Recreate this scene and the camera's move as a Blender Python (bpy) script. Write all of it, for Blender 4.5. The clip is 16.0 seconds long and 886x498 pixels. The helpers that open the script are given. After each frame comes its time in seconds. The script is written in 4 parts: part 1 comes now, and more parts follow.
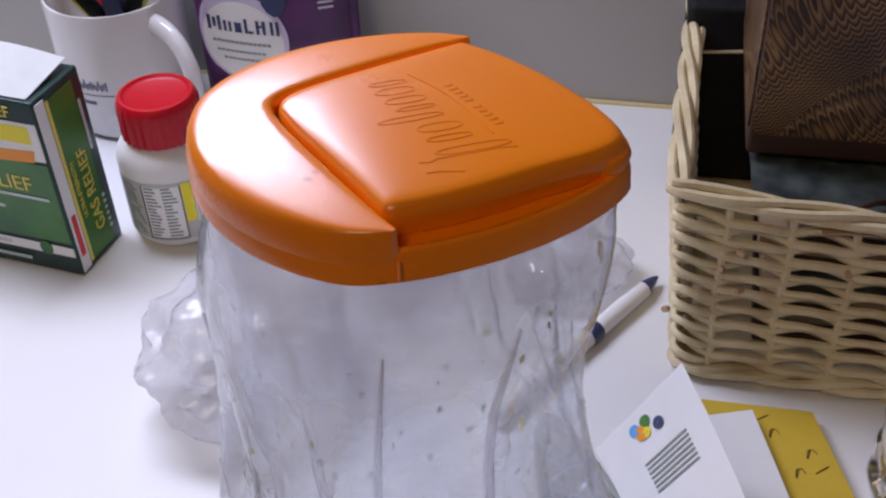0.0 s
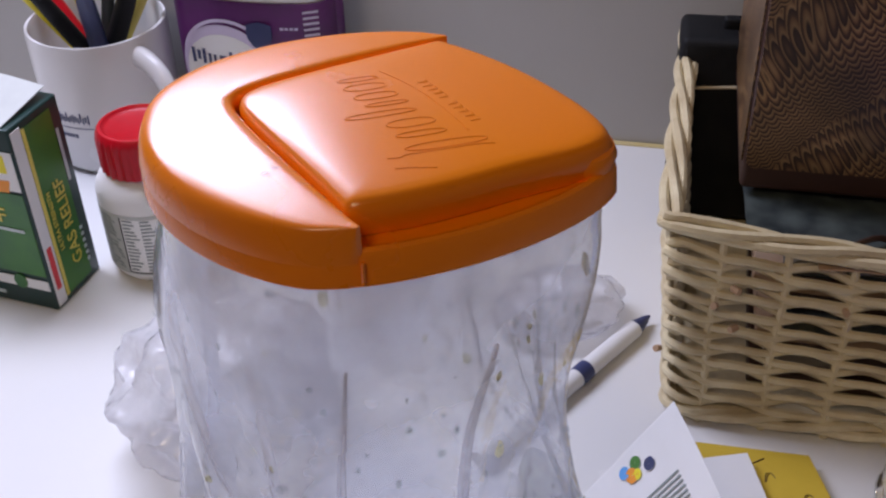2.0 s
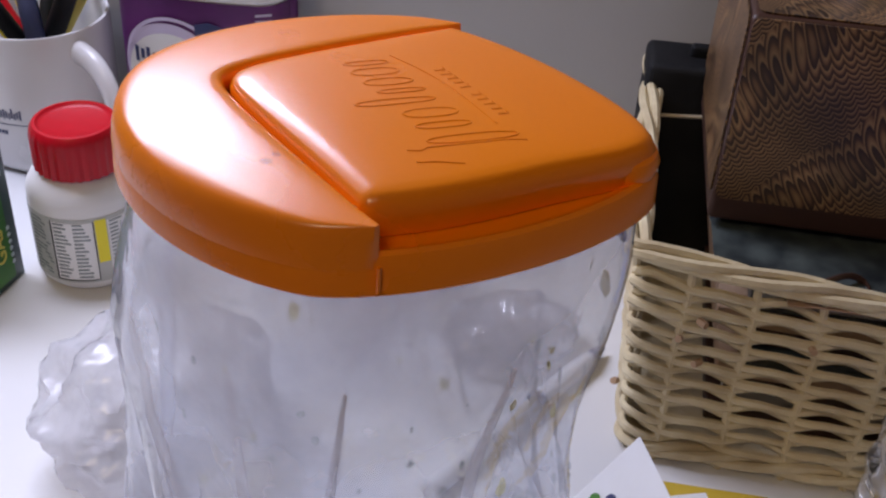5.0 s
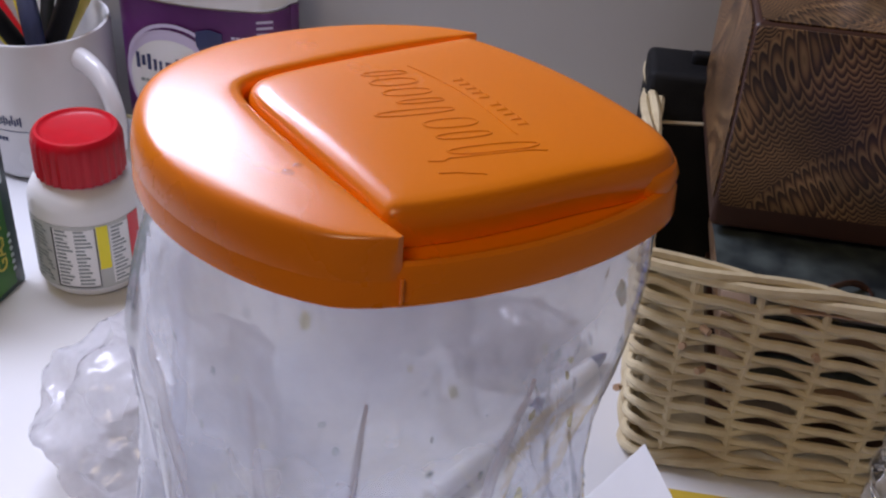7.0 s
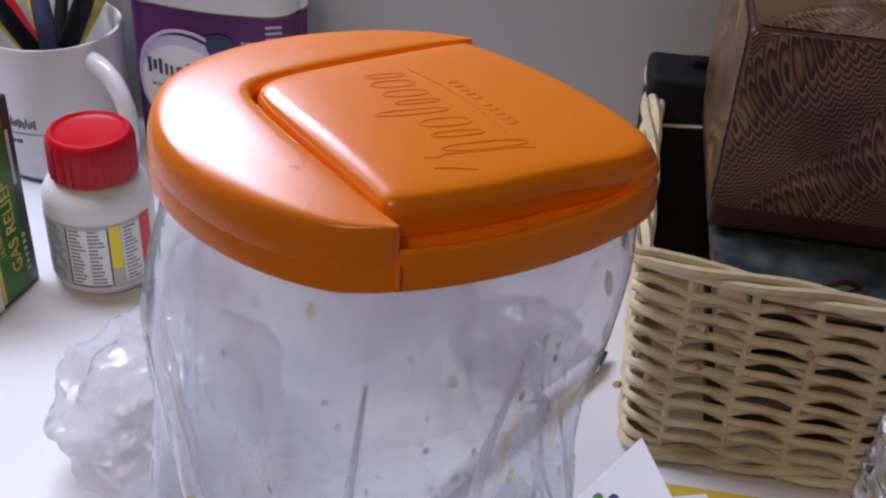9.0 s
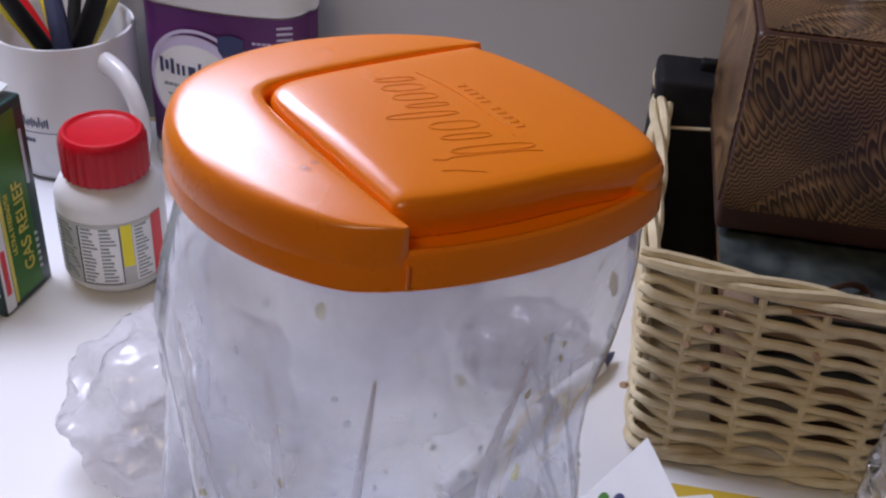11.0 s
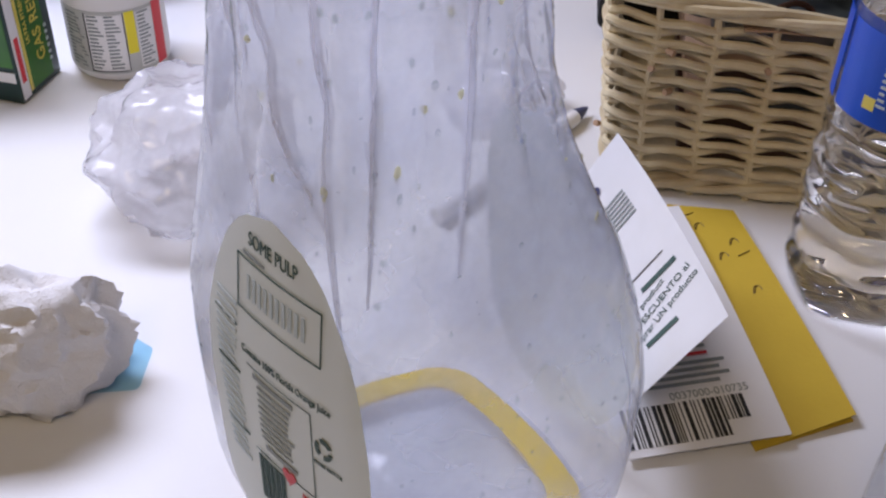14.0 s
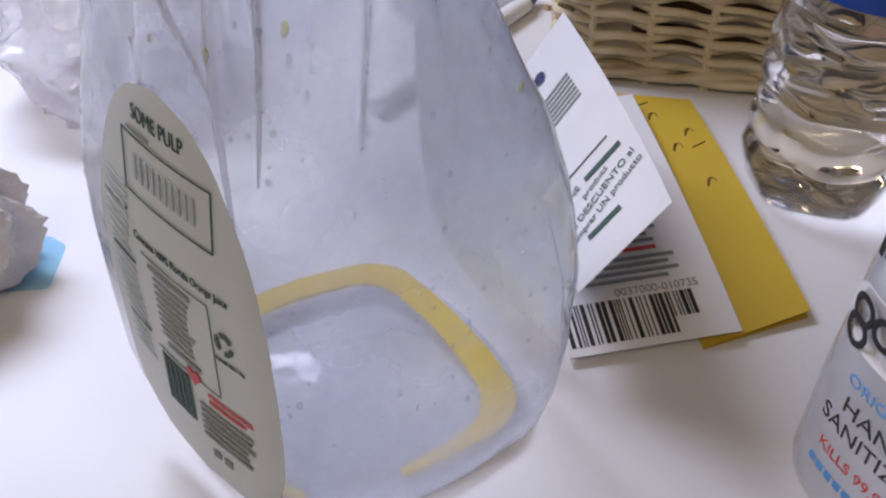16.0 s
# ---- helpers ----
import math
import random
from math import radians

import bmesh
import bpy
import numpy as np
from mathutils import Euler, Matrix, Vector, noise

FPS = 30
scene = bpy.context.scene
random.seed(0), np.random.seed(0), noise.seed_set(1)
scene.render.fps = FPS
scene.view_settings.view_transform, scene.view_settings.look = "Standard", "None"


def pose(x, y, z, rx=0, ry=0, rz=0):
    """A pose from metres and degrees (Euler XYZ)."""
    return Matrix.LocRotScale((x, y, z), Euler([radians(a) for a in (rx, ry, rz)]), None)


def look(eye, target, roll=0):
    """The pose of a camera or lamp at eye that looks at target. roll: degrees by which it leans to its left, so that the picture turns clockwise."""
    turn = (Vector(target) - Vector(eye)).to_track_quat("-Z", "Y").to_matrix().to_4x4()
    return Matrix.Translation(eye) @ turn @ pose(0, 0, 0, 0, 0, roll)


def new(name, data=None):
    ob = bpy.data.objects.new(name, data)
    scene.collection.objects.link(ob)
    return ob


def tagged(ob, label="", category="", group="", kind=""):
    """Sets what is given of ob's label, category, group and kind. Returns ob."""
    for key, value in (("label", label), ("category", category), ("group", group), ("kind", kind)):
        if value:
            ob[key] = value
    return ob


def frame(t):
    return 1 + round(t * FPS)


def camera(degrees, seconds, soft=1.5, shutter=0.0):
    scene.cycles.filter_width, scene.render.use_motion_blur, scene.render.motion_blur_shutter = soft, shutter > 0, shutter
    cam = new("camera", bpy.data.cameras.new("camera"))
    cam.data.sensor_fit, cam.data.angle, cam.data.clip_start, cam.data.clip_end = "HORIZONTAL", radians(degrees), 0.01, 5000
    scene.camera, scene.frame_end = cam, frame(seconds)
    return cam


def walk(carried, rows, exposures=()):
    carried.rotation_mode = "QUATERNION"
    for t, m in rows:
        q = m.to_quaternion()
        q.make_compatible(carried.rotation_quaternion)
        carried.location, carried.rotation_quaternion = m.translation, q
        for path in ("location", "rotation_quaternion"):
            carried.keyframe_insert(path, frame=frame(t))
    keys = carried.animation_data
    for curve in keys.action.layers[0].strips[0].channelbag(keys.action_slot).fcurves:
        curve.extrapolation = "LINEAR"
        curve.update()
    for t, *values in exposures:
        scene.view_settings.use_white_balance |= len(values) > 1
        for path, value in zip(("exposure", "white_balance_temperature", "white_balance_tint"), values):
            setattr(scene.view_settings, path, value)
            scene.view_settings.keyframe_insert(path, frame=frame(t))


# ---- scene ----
cam = camera(43.49, 16.0, 2.3)
PATH = [
    (0, (0.0108, 0.0381, 0.3818), (0.0143, 0.8148, -0.2482), -2.53),
    (0.5, (0.0157, 0.0419, 0.3757), (0.0179, 0.8359, -0.2322), -2.35),
    (1, (0.0162, 0.0434, 0.3737), (0.0180, 0.8521, -0.2145), -2.03),
    (1.5, (0.0154, 0.0440, 0.3687), (0.0224, 0.8489, -0.2248), -1.77),
    (2, (0.0145, 0.0452, 0.3656), (0.0255, 0.8505, -0.2272), -1.68),
    (2.5, (0.0142, 0.0481, 0.3610), (0.0248, 0.8488, -0.2380), -1.74),
    (3, (0.0118, 0.0526, 0.3556), (0.0332, 0.8590, -0.2354), -0.75),
    (3.5, (0.0105, 0.0561, 0.3511), (0.0391, 0.8679, -0.2321), 0.15),
    (4, (0.0079, 0.0575, 0.3502), (0.0430, 0.8726, -0.2281), 1.28),
    (4.5, (0.0047, 0.0613, 0.3484), (0.0683, 0.8752, -0.2291), 2.99),
    (4.7, (0.0016, 0.0631, 0.3491), (0.0795, 0.8780, -0.2252), 3.62),
    (6.8, (-0.0019, 0.0626, 0.3504), (0.0850, 0.8794, -0.2200), 3.97),
    (7, (-0.0034, 0.0636, 0.3501), (0.0832, 0.8814, -0.2187), 3.95),
    (7.5, (-0.0043, 0.0620, 0.3521), (0.0888, 0.8816, -0.2132), 4.43),
    (8, (-0.0028, 0.0577, 0.3530), (0.0840, 0.8771, -0.2135), 4.08),
    (10.5, (-0.0021, 0.0507, 0.3577), (0.0711, 0.8735, -0.2059), 3.76),
    (11, (-0.0025, 0.0496, 0.3572), (0.0686, 0.8709, -0.2089), 3.75),
    (11.5, (-0.0036, 0.0443, 0.3580), (0.0690, 0.8650, -0.2088), 3.56),
    (12, (-0.0104, 0.0225, 0.3630), (0.0781, 0.8452, -0.1985), 3.77),
    (12.5, (-0.0205, -0.0009, 0.3659), (0.0940, 0.8191, -0.1948), 4.20),
    (13, (-0.0182, -0.0209, 0.3508), (0.0946, 0.7886, -0.2253), 3.75),
    (13.5, (-0.0136, -0.0316, 0.3357), (0.0792, 0.7672, -0.2586), 2.40),
    (14, (-0.0122, -0.0373, 0.3200), (0.0772, 0.7388, -0.3043), 1.75),
    (14.5, (-0.0101, -0.0384, 0.3133), (0.0725, 0.7266, -0.3253), 0.83),
    (15, (-0.0023, -0.0387, 0.3087), (0.0659, 0.7125, -0.3478), 0.34),
    (15.5, (0.0061, -0.0339, 0.3030), (0.0866, 0.7068, -0.3641), 0.84),
    (16, (0.0072, -0.0238, 0.2948), (0.1123, 0.7010, -0.3860), 2.60),
]
walk(cam, [(t, look(eye, target, roll)) for t, eye, target, roll in PATH], [(0, -0.28), (11, -0.26), (12.5, 0.0), (16, -0.12)])

# ---- light ----
world = bpy.data.worlds.new("room_light")
scene.world = world
world.use_nodes = True
world.node_tree.nodes["Background"].inputs[0].default_value = (0.55, 0.5, 0.45, 1)
world.node_tree.nodes["Background"].inputs[1].default_value = 0.25


def area_light(name, eye, target, sx, sy, power, color):
    data = bpy.data.lights.new(name, "AREA")
    data.shape, data.size, data.size_y, data.energy, data.color = "RECTANGLE", sx, sy, power, color
    ob = new(name, data)
    ob.matrix_world = look(eye, target)
    return ob


area_light("under_cabinet_light", (-0.300, 0.640, 0.570), (-0.27, 0.30, 0.20), 0.44, 0.18, 6.6, (0.72, 0.75, 1.0))
area_light("ceiling_light", (-0.40, -0.60, 1.35), (0.0, 0.2, 0.1), 0.4, 0.4, 4.9, (1.0, 0.77, 0.50))

# ---- materials ----


def material(name, color, rough=0.5, metal=0.0, color2=None, scale=40.0, amount=0.5, bump=0.0, bump_scale=200.0, coat=0.0, spec=0.5, sss=0.0):
    m = bpy.data.materials.new(name)
    m.use_nodes = True
    n, l = m.node_tree.nodes, m.node_tree.links
    b = n["Principled BSDF"]
    b.inputs["Roughness"].default_value = rough
    b.inputs["Metallic"].default_value = metal
    b.inputs["Coat Weight"].default_value = coat
    b.inputs["Specular IOR Level"].default_value = spec
    if sss:
        b.inputs["Subsurface Weight"].default_value = sss
        b.inputs["Subsurface Radius"].default_value = (0.01, 0.006, 0.004)
        b.inputs["Subsurface Scale"].default_value = 0.4
    co = n.new("ShaderNodeTexCoord")
    if color2:
        t = n.new("ShaderNodeTexNoise")
        t.inputs["Scale"].default_value = scale
        t.inputs["Detail"].default_value = 6
        l.new(co.outputs["Object"], t.inputs["Vector"])
        r = n.new("ShaderNodeMapRange")
        r.inputs[1].default_value, r.inputs[2].default_value = 0.35, 0.7
        r.inputs[4].default_value = amount
        l.new(t.outputs[0], r.inputs[0])
        x = n.new("ShaderNodeMix")
        x.data_type = "RGBA"
        x.inputs[6].default_value, x.inputs[7].default_value = (*color, 1), (*color2, 1)
        l.new(r.outputs[0], x.inputs[0])
        l.new(x.outputs[2], b.inputs["Base Color"])
        rr = n.new("ShaderNodeMapRange")
        rr.inputs[3].default_value, rr.inputs[4].default_value = max(rough - 0.06, 0.02), min(rough + 0.12, 1)
        l.new(t.outputs[0], rr.inputs[0])
        l.new(rr.outputs[0], b.inputs["Roughness"])
    else:
        b.inputs["Base Color"].default_value = (*color, 1)
    if bump:
        t = n.new("ShaderNodeTexNoise")
        t.inputs["Scale"].default_value = bump_scale
        t.inputs["Detail"].default_value = 4
        l.new(co.outputs["Object"], t.inputs["Vector"])
        k = n.new("ShaderNodeBump")
        k.inputs["Strength"].default_value = bump
        k.inputs["Distance"].default_value = 0.001
        l.new(t.outputs[0], k.inputs["Height"])
        l.new(k.outputs[0], b.inputs["Normal"])
    return m


def clear_plastic(name, tint, film, film_color, film_scale=30.0, low=0.4, high=0.7, base=0.05, rough=0.06, bump=0.2, bump_scale=60.0, gloss=1.45):
    """Thin clear plastic: see-through, glossier at a slant, with a cloudy film in patches."""
    m = bpy.data.materials.new(name)
    m.use_nodes = True
    n, l = m.node_tree.nodes, m.node_tree.links
    n.remove(n["Principled BSDF"])
    co = n.new("ShaderNodeTexCoord")
    t = n.new("ShaderNodeTexNoise")
    t.inputs["Scale"].default_value, t.inputs["Detail"].default_value = film_scale, 7
    l.new(co.outputs["Object"], t.inputs["Vector"])
    r = n.new("ShaderNodeMapRange")
    r.inputs[1].default_value, r.inputs[2].default_value = low, high
    r.inputs[3].default_value, r.inputs[4].default_value = base, film
    l.new(t.outputs[0], r.inputs[0])
    t2 = n.new("ShaderNodeTexNoise")
    t2.inputs["Scale"].default_value, t2.inputs["Detail"].default_value = bump_scale, 3
    l.new(co.outputs["Object"], t2.inputs["Vector"])
    k = n.new("ShaderNodeBump")
    k.inputs["Strength"].default_value, k.inputs["Distance"].default_value = bump, 0.002
    l.new(t2.outputs[0], k.inputs["Height"])
    tr = n.new("ShaderNodeBsdfTransparent")
    tr.inputs[0].default_value = (*tint, 1)
    df = n.new("ShaderNodeBsdfDiffuse")
    df.inputs[0].default_value = (*film_color, 1)
    tl = n.new("ShaderNodeBsdfTranslucent")
    tl.inputs[0].default_value = (*film_color, 1)
    both = n.new("ShaderNodeMixShader")
    both.inputs[0].default_value = 0.5
    l.new(df.outputs[0], both.inputs[1])
    l.new(tl.outputs[0], both.inputs[2])
    a = n.new("ShaderNodeMixShader")
    l.new(r.outputs[0], a.inputs[0])
    l.new(tr.outputs[0], a.inputs[1])
    l.new(both.outputs[0], a.inputs[2])
    g = n.new("ShaderNodeBsdfGlossy")
    g.inputs["Roughness"].default_value = rough
    l.new(k.outputs[0], g.inputs["Normal"])
    lw = n.new("ShaderNodeLayerWeight")
    l.new(k.outputs[0], lw.inputs["Normal"])
    pw = n.new("ShaderNodeMath")
    pw.operation = "POWER"
    pw.inputs[1].default_value = 4.0
    l.new(lw.outputs["Facing"], pw.inputs[0])
    fr = n.new("ShaderNodeMath")
    fr.operation = "MULTIPLY_ADD"
    fr.inputs[1].default_value, fr.inputs[2].default_value = min(0.9, 1.6 * (gloss - 1)), 0.09 * (gloss - 1)
    l.new(pw.outputs[0], fr.inputs[0])
    out = n.new("ShaderNodeMixShader")
    l.new(fr.outputs[0], out.inputs[0])
    l.new(a.outputs[0], out.inputs[1])
    l.new(g.outputs[0], out.inputs[2])
    l.new(out.outputs[0], n["Material Output"].inputs[0])
    return m


M = {}
M["counter"] = material("white_laminate", (0.79, 0.785, 0.775), 0.42, color2=(0.75, 0.73, 0.70), scale=9, amount=0.5, bump=0.05, bump_scale=700)
# off-white paint taken down to grey: the wall's shade is in this colour
M["wall"] = material("shaded_wall_paint", (0.43, 0.415, 0.40), 0.7, color2=(0.38, 0.365, 0.35), scale=6, bump=0.12, bump_scale=300)
M["caulk"] = material("aged_caulk", (0.62, 0.5, 0.22), 0.5, color2=(0.7, 0.62, 0.4), scale=60)
M["floor"] = material("dark_floor", (0.18, 0.14, 0.11), 0.6, color2=(0.12, 0.1, 0.08))
M["orange"] = material("orange_plastic", (1.0, 0.265, 0.0), 0.23, color2=(1.0, 0.245, 0.0), scale=25, amount=0.6, bump=0.03, bump_scale=900, spec=0.75)
M["jug"] = clear_plastic("cloudy_clear_plastic", (0.985, 0.99, 0.99), 0.66, (0.66, 0.69, 0.80), 19, 0.38, 0.66, 0.20, 0.10, 0.5, 60, 1.6)
M["juice"] = clear_plastic("juice_film", (0.96, 0.88, 0.22), 0.97, (0.88, 0.70, 0.005), 45, 0.3, 0.7, 0.85, 0.2, 0.2, 60, 1.2)
M["label"] = material("label_paper", (0.78, 0.82, 0.78), 0.5, color2=(0.72, 0.77, 0.74), scale=30)
M["label_back"] = material("label_back", (0.88, 0.92, 0.89), 0.6, color2=(0.84, 0.88, 0.85), scale=40)
M["dark_ink"] = material("dark_green_ink", (0.05, 0.10, 0.08), 0.6)
M["grey_ink"] = material("grey_ink", (0.25, 0.28, 0.27), 0.6)
M["pale_ink"] = material("pale_ink", (0.55, 0.62, 0.62), 0.6)
M["red_ink"] = material("red_ink", (0.7, 0.04, 0.05), 0.5)
M["blue_ink"] = material("blue_ink", (0.05, 0.07, 0.5), 0.5)
M["black_ink"] = material("black_ink", (0.02, 0.02, 0.02), 0.6)
M["white_card"] = material("white_card", (0.82, 0.81, 0.80), 0.45, color2=(0.76, 0.75, 0.73), scale=50)
M["red_cap"] = material("red_plastic", (0.50, 0.002, 0.012), 0.36, color2=(0.42, 0.002, 0.01), scale=80, bump=0.05, spec=0.35)
M["white_plastic"] = material("white_plastic", (0.80, 0.79, 0.78), 0.35, color2=(0.75, 0.73, 0.71), scale=30)
M["label_grey"] = material("label_grey", (0.52, 0.53, 0.50), 0.5, color2=(0.44, 0.45, 0.43), scale=90)
M["yellow_ink"] = material("yellow_ink", (0.85, 0.72, 0.02), 0.5)
M["box_green"] = material("box_green", (0.05, 0.20, 0.02), 0.35, color2=(0.015, 0.09, 0.03), scale=25, amount=0.9)
M["box_dark"] = material("box_dark_green", (0.008, 0.035, 0.03), 0.35)
M["gold"] = material("gold_ink", (0.75, 0.62, 0.12), 0.4)
M["orange_ink"] = material("orange_ink", (0.85, 0.30, 0.02), 0.5)
M["mug"] = material("glazed_ceramic", (0.74, 0.72, 0.72), 0.22, color2=(0.70, 0.67, 0.67), scale=20, coat=0.3)
M["purple"] = material("purple_label", (0.045, 0.006, 0.06), 0.4, color2=(0.15, 0.014, 0.17), scale=22, amount=0.9)
M["navy"] = material("navy_ink", (0.03, 0.04, 0.12), 0.45)
M["lilac"] = material("lilac_ink", (0.62, 0.55, 0.72), 0.45)
M["wicker"] = material("white_painted_wicker", (0.74, 0.64, 0.41), 0.5, color2=(0.42, 0.30, 0.15), scale=55, amount=0.6, bump=0.5, bump_scale=350)
M["black_leather"] = material("black_leather", (0.005, 0.005, 0.006), 0.6, spec=0.2, bump=0.3, bump_scale=900, color2=(0.02, 0.02, 0.02))
M["band"] = material("rubber_band", (0.62, 0.52, 0.36), 0.6)
M["brown"] = material("brown_card", (0.05, 0.020, 0.012), 0.4, color2=(0.07, 0.03, 0.018), scale=40)
M["yellow_paper"] = material("yellow_paper", (0.62, 0.43, 0.035), 0.6, color2=(0.55, 0.37, 0.03), scale=40, bump=0.2, bump_scale=400)
M["tissue"] = material("soft_tissue", (0.82, 0.80, 0.78), 0.9, color2=(0.76, 0.73, 0.70), scale=60, bump=0.8, bump_scale=900)
M["bag"] = clear_plastic("thin_bag_film", (0.98, 0.98, 0.99), 0.62, (0.95, 0.94, 0.97), 40, 0.3, 0.7, 0.30, 0.14, 1.0, 70, 1.5)
M["pet"] = clear_plastic("clear_bottle_plastic", (0.97, 0.97, 0.97), 0.06, (0.9, 0.9, 0.9), 30, 0.4, 0.8, 0.01, 0.04, 0.1, 40, 1.5)
M["blue_label"] = material("blue_label", (0.01, 0.07, 0.48), 0.3, color2=(0.01, 0.10, 0.55), scale=60)
M["light_blue"] = material("light_blue_ink", (0.10, 0.36, 0.75), 0.4)
M["paper_grey"] = material("old_paper", (0.50, 0.47, 0.42), 0.7, color2=(0.40, 0.36, 0.30), scale=30)
M["paper_blue"] = material("blue_grey_film", (0.018, 0.023, 0.026), 0.3, color2=(0.10, 0.12, 0.11), scale=60, amount=0.9)
M["tan"] = material("tan_paper", (0.45, 0.28, 0.16), 0.7, color2=(0.55, 0.4, 0.28), scale=60)


def glass(name, color, ior=1.33, rough=0.0):
    m = bpy.data.materials.new(name)
    m.use_nodes = True
    b = m.node_tree.nodes["Principled BSDF"]
    b.inputs["Base Color"].default_value = (*color, 1)
    b.inputs["Transmission Weight"].default_value = 1.0
    b.inputs["IOR"].default_value = ior
    b.inputs["Roughness"].default_value = rough
    return m


M["water"] = glass("water", (0.99, 0.99, 0.985), 1.33)
M["gel"] = clear_plastic("clear_gel", (0.98, 0.985, 0.99), 0.62, (0.88, 0.90, 0.94), 25, 0.3, 0.7, 0.30, 0.1, 0.3, 40, 1.3)


def marbled(name):
    """Combed marbled paper: rows of small brown and cream scallops swept along wide feathers."""
    m = bpy.data.materials.new(name)
    m.use_nodes = True
    n, l = m.node_tree.nodes, m.node_tree.links
    b = n["Principled BSDF"]
    b.inputs["Roughness"].default_value = 0.35
    co = n.new("ShaderNodeTexCoord")

    def math_node(op, a, c=None):
        k = n.new("ShaderNodeMath")
        k.operation = op
        for i, v in enumerate((a, c)):
            if v is None:
                continue
            if isinstance(v, (int, float)):
                k.inputs[i].default_value = v
            else:
                l.new(v, k.inputs[i])
        return k.outputs[0]

    nz = n.new("ShaderNodeTexNoise")
    nz.inputs["Scale"].default_value, nz.inputs["Detail"].default_value = 11, 2
    l.new(co.outputs["Object"], nz.inputs["Vector"])
    sp = n.new("ShaderNodeSeparateXYZ")
    l.new(co.outputs["Object"], sp.inputs[0])
    ns = n.new("ShaderNodeSeparateXYZ")
    l.new(nz.outputs["Color"], ns.inputs[0])
    x = math_node("ADD", sp.outputs[0], math_node("MULTIPLY", ns.outputs[0], 0.035))
    y = math_node("ADD", sp.outputs[1], math_node("MULTIPLY", ns.outputs[1], 0.035))
    # wide feathers: the rows bend about slanting stems
    stem = math_node("ABSOLUTE", math_node("SINE", math_node("MULTIPLY", math_node("ADD", x, math_node("MULTIPLY", y, -0.9)), 48.0)))
    row = math_node("ADD", y, math_node("MULTIPLY", stem, 0.026))
    comb = math_node("ABSOLUTE", math_node("SINE", math_node("MULTIPLY", math_node("ADD", x, math_node("MULTIPLY", y, 0.5)), 640.0)))
    h = math_node("ADD", math_node("MULTIPLY", row, 235.0), math_node("MULTIPLY", comb, 0.8))
    saw = math_node("FRACT", h)
    cr = n.new("ShaderNodeValToRGB")
    e = cr.color_ramp.elements
    e[0].position, e[0].color = 0.0, (0.022, 0.008, 0.005, 1)
    e[1].position, e[1].color = 1.0, (0.03, 0.012, 0.007, 1)
    for p, c in ((0.35, (0.08, 0.038, 0.018, 1)), (0.6, (0.24, 0.125, 0.052, 1)), (0.85, (0.34, 0.20, 0.085, 1))):
        k = e.new(p)
        k.color = c
    l.new(saw, cr.inputs[0])
    big = n.new("ShaderNodeTexNoise")
    big.inputs["Scale"].default_value = 30
    l.new(co.outputs["Object"], big.inputs["Vector"])
    mr = n.new("ShaderNodeMapRange")
    mr.inputs[1].default_value, mr.inputs[2].default_value, mr.inputs[3].default_value, mr.inputs[4].default_value = 0.35, 0.65, 0.5, 1.2
    l.new(big.outputs[0], mr.inputs[0])
    mx = n.new("ShaderNodeVectorMath")
    mx.operation = "SCALE"
    l.new(cr.outputs[0], mx.inputs[0])
    l.new(mr.outputs[0], mx.inputs["Scale"])
    l.new(mx.outputs[0], b.inputs["Base Color"])
    return m


M["marbled"] = marbled("marbled_paper")

# ---- mesh helpers ----


def part(name, bm, mat, parent=None, label="", smooth=True, m=None):
    """Link a bmesh as one mesh object, under a thing or a part."""
    me = bpy.data.meshes.new(name)
    bmesh.ops.recalc_face_normals(bm, faces=bm.faces[:])
    bm.to_mesh(me)
    bm.free()
    if smooth:
        for p in me.polygons:
            p.use_smooth = True
        me.set_sharp_from_angle(angle=radians(38))
    me.materials.append(mat)
    ob = new(name, me)
    if parent:
        ob.parent = parent
    if m is not None:
        ob.matrix_local = m
    if label:
        ob["label"] = label
    return ob


def thing(name, m, label, category, group="", kind=""):
    ob = new(name)
    ob.empty_display_size = 0.02
    ob.matrix_world = m
    return tagged(ob, label, category, group, kind)


def loft(rings, close=True, cap0=True, cap1=True, bm=None):
    bm = bm or bmesh.new()
    vs = [[bm.verts.new(p) for p in r] for r in rings]
    n = len(vs[0])
    for a, b in zip(vs, vs[1:]):
        for i in range(n if close else n - 1):
            j = (i + 1) % n
            bm.faces.new((a[i], a[j], b[j], b[i]))
    if close and cap0:
        bm.faces.new(vs[0][::-1])
    if close and cap1:
        bm.faces.new(vs[-1])
    return bm


def circle(r, z, n=48, x=0.0, y=0.0, wob=None):
    return [(x + (r + (wob(2 * math.pi * i / n, z) if wob else 0)) * math.cos(2 * math.pi * i / n), y + (r + (wob(2 * math.pi * i / n, z) if wob else 0)) * math.sin(2 * math.pi * i / n), z) for i in range(n)]


def lathe(profile, n=48, cap0=True, cap1=True, wob=None, bm=None):
    return loft([circle(r, z, n, wob=wob) for r, z in profile], True, cap0, cap1, bm)


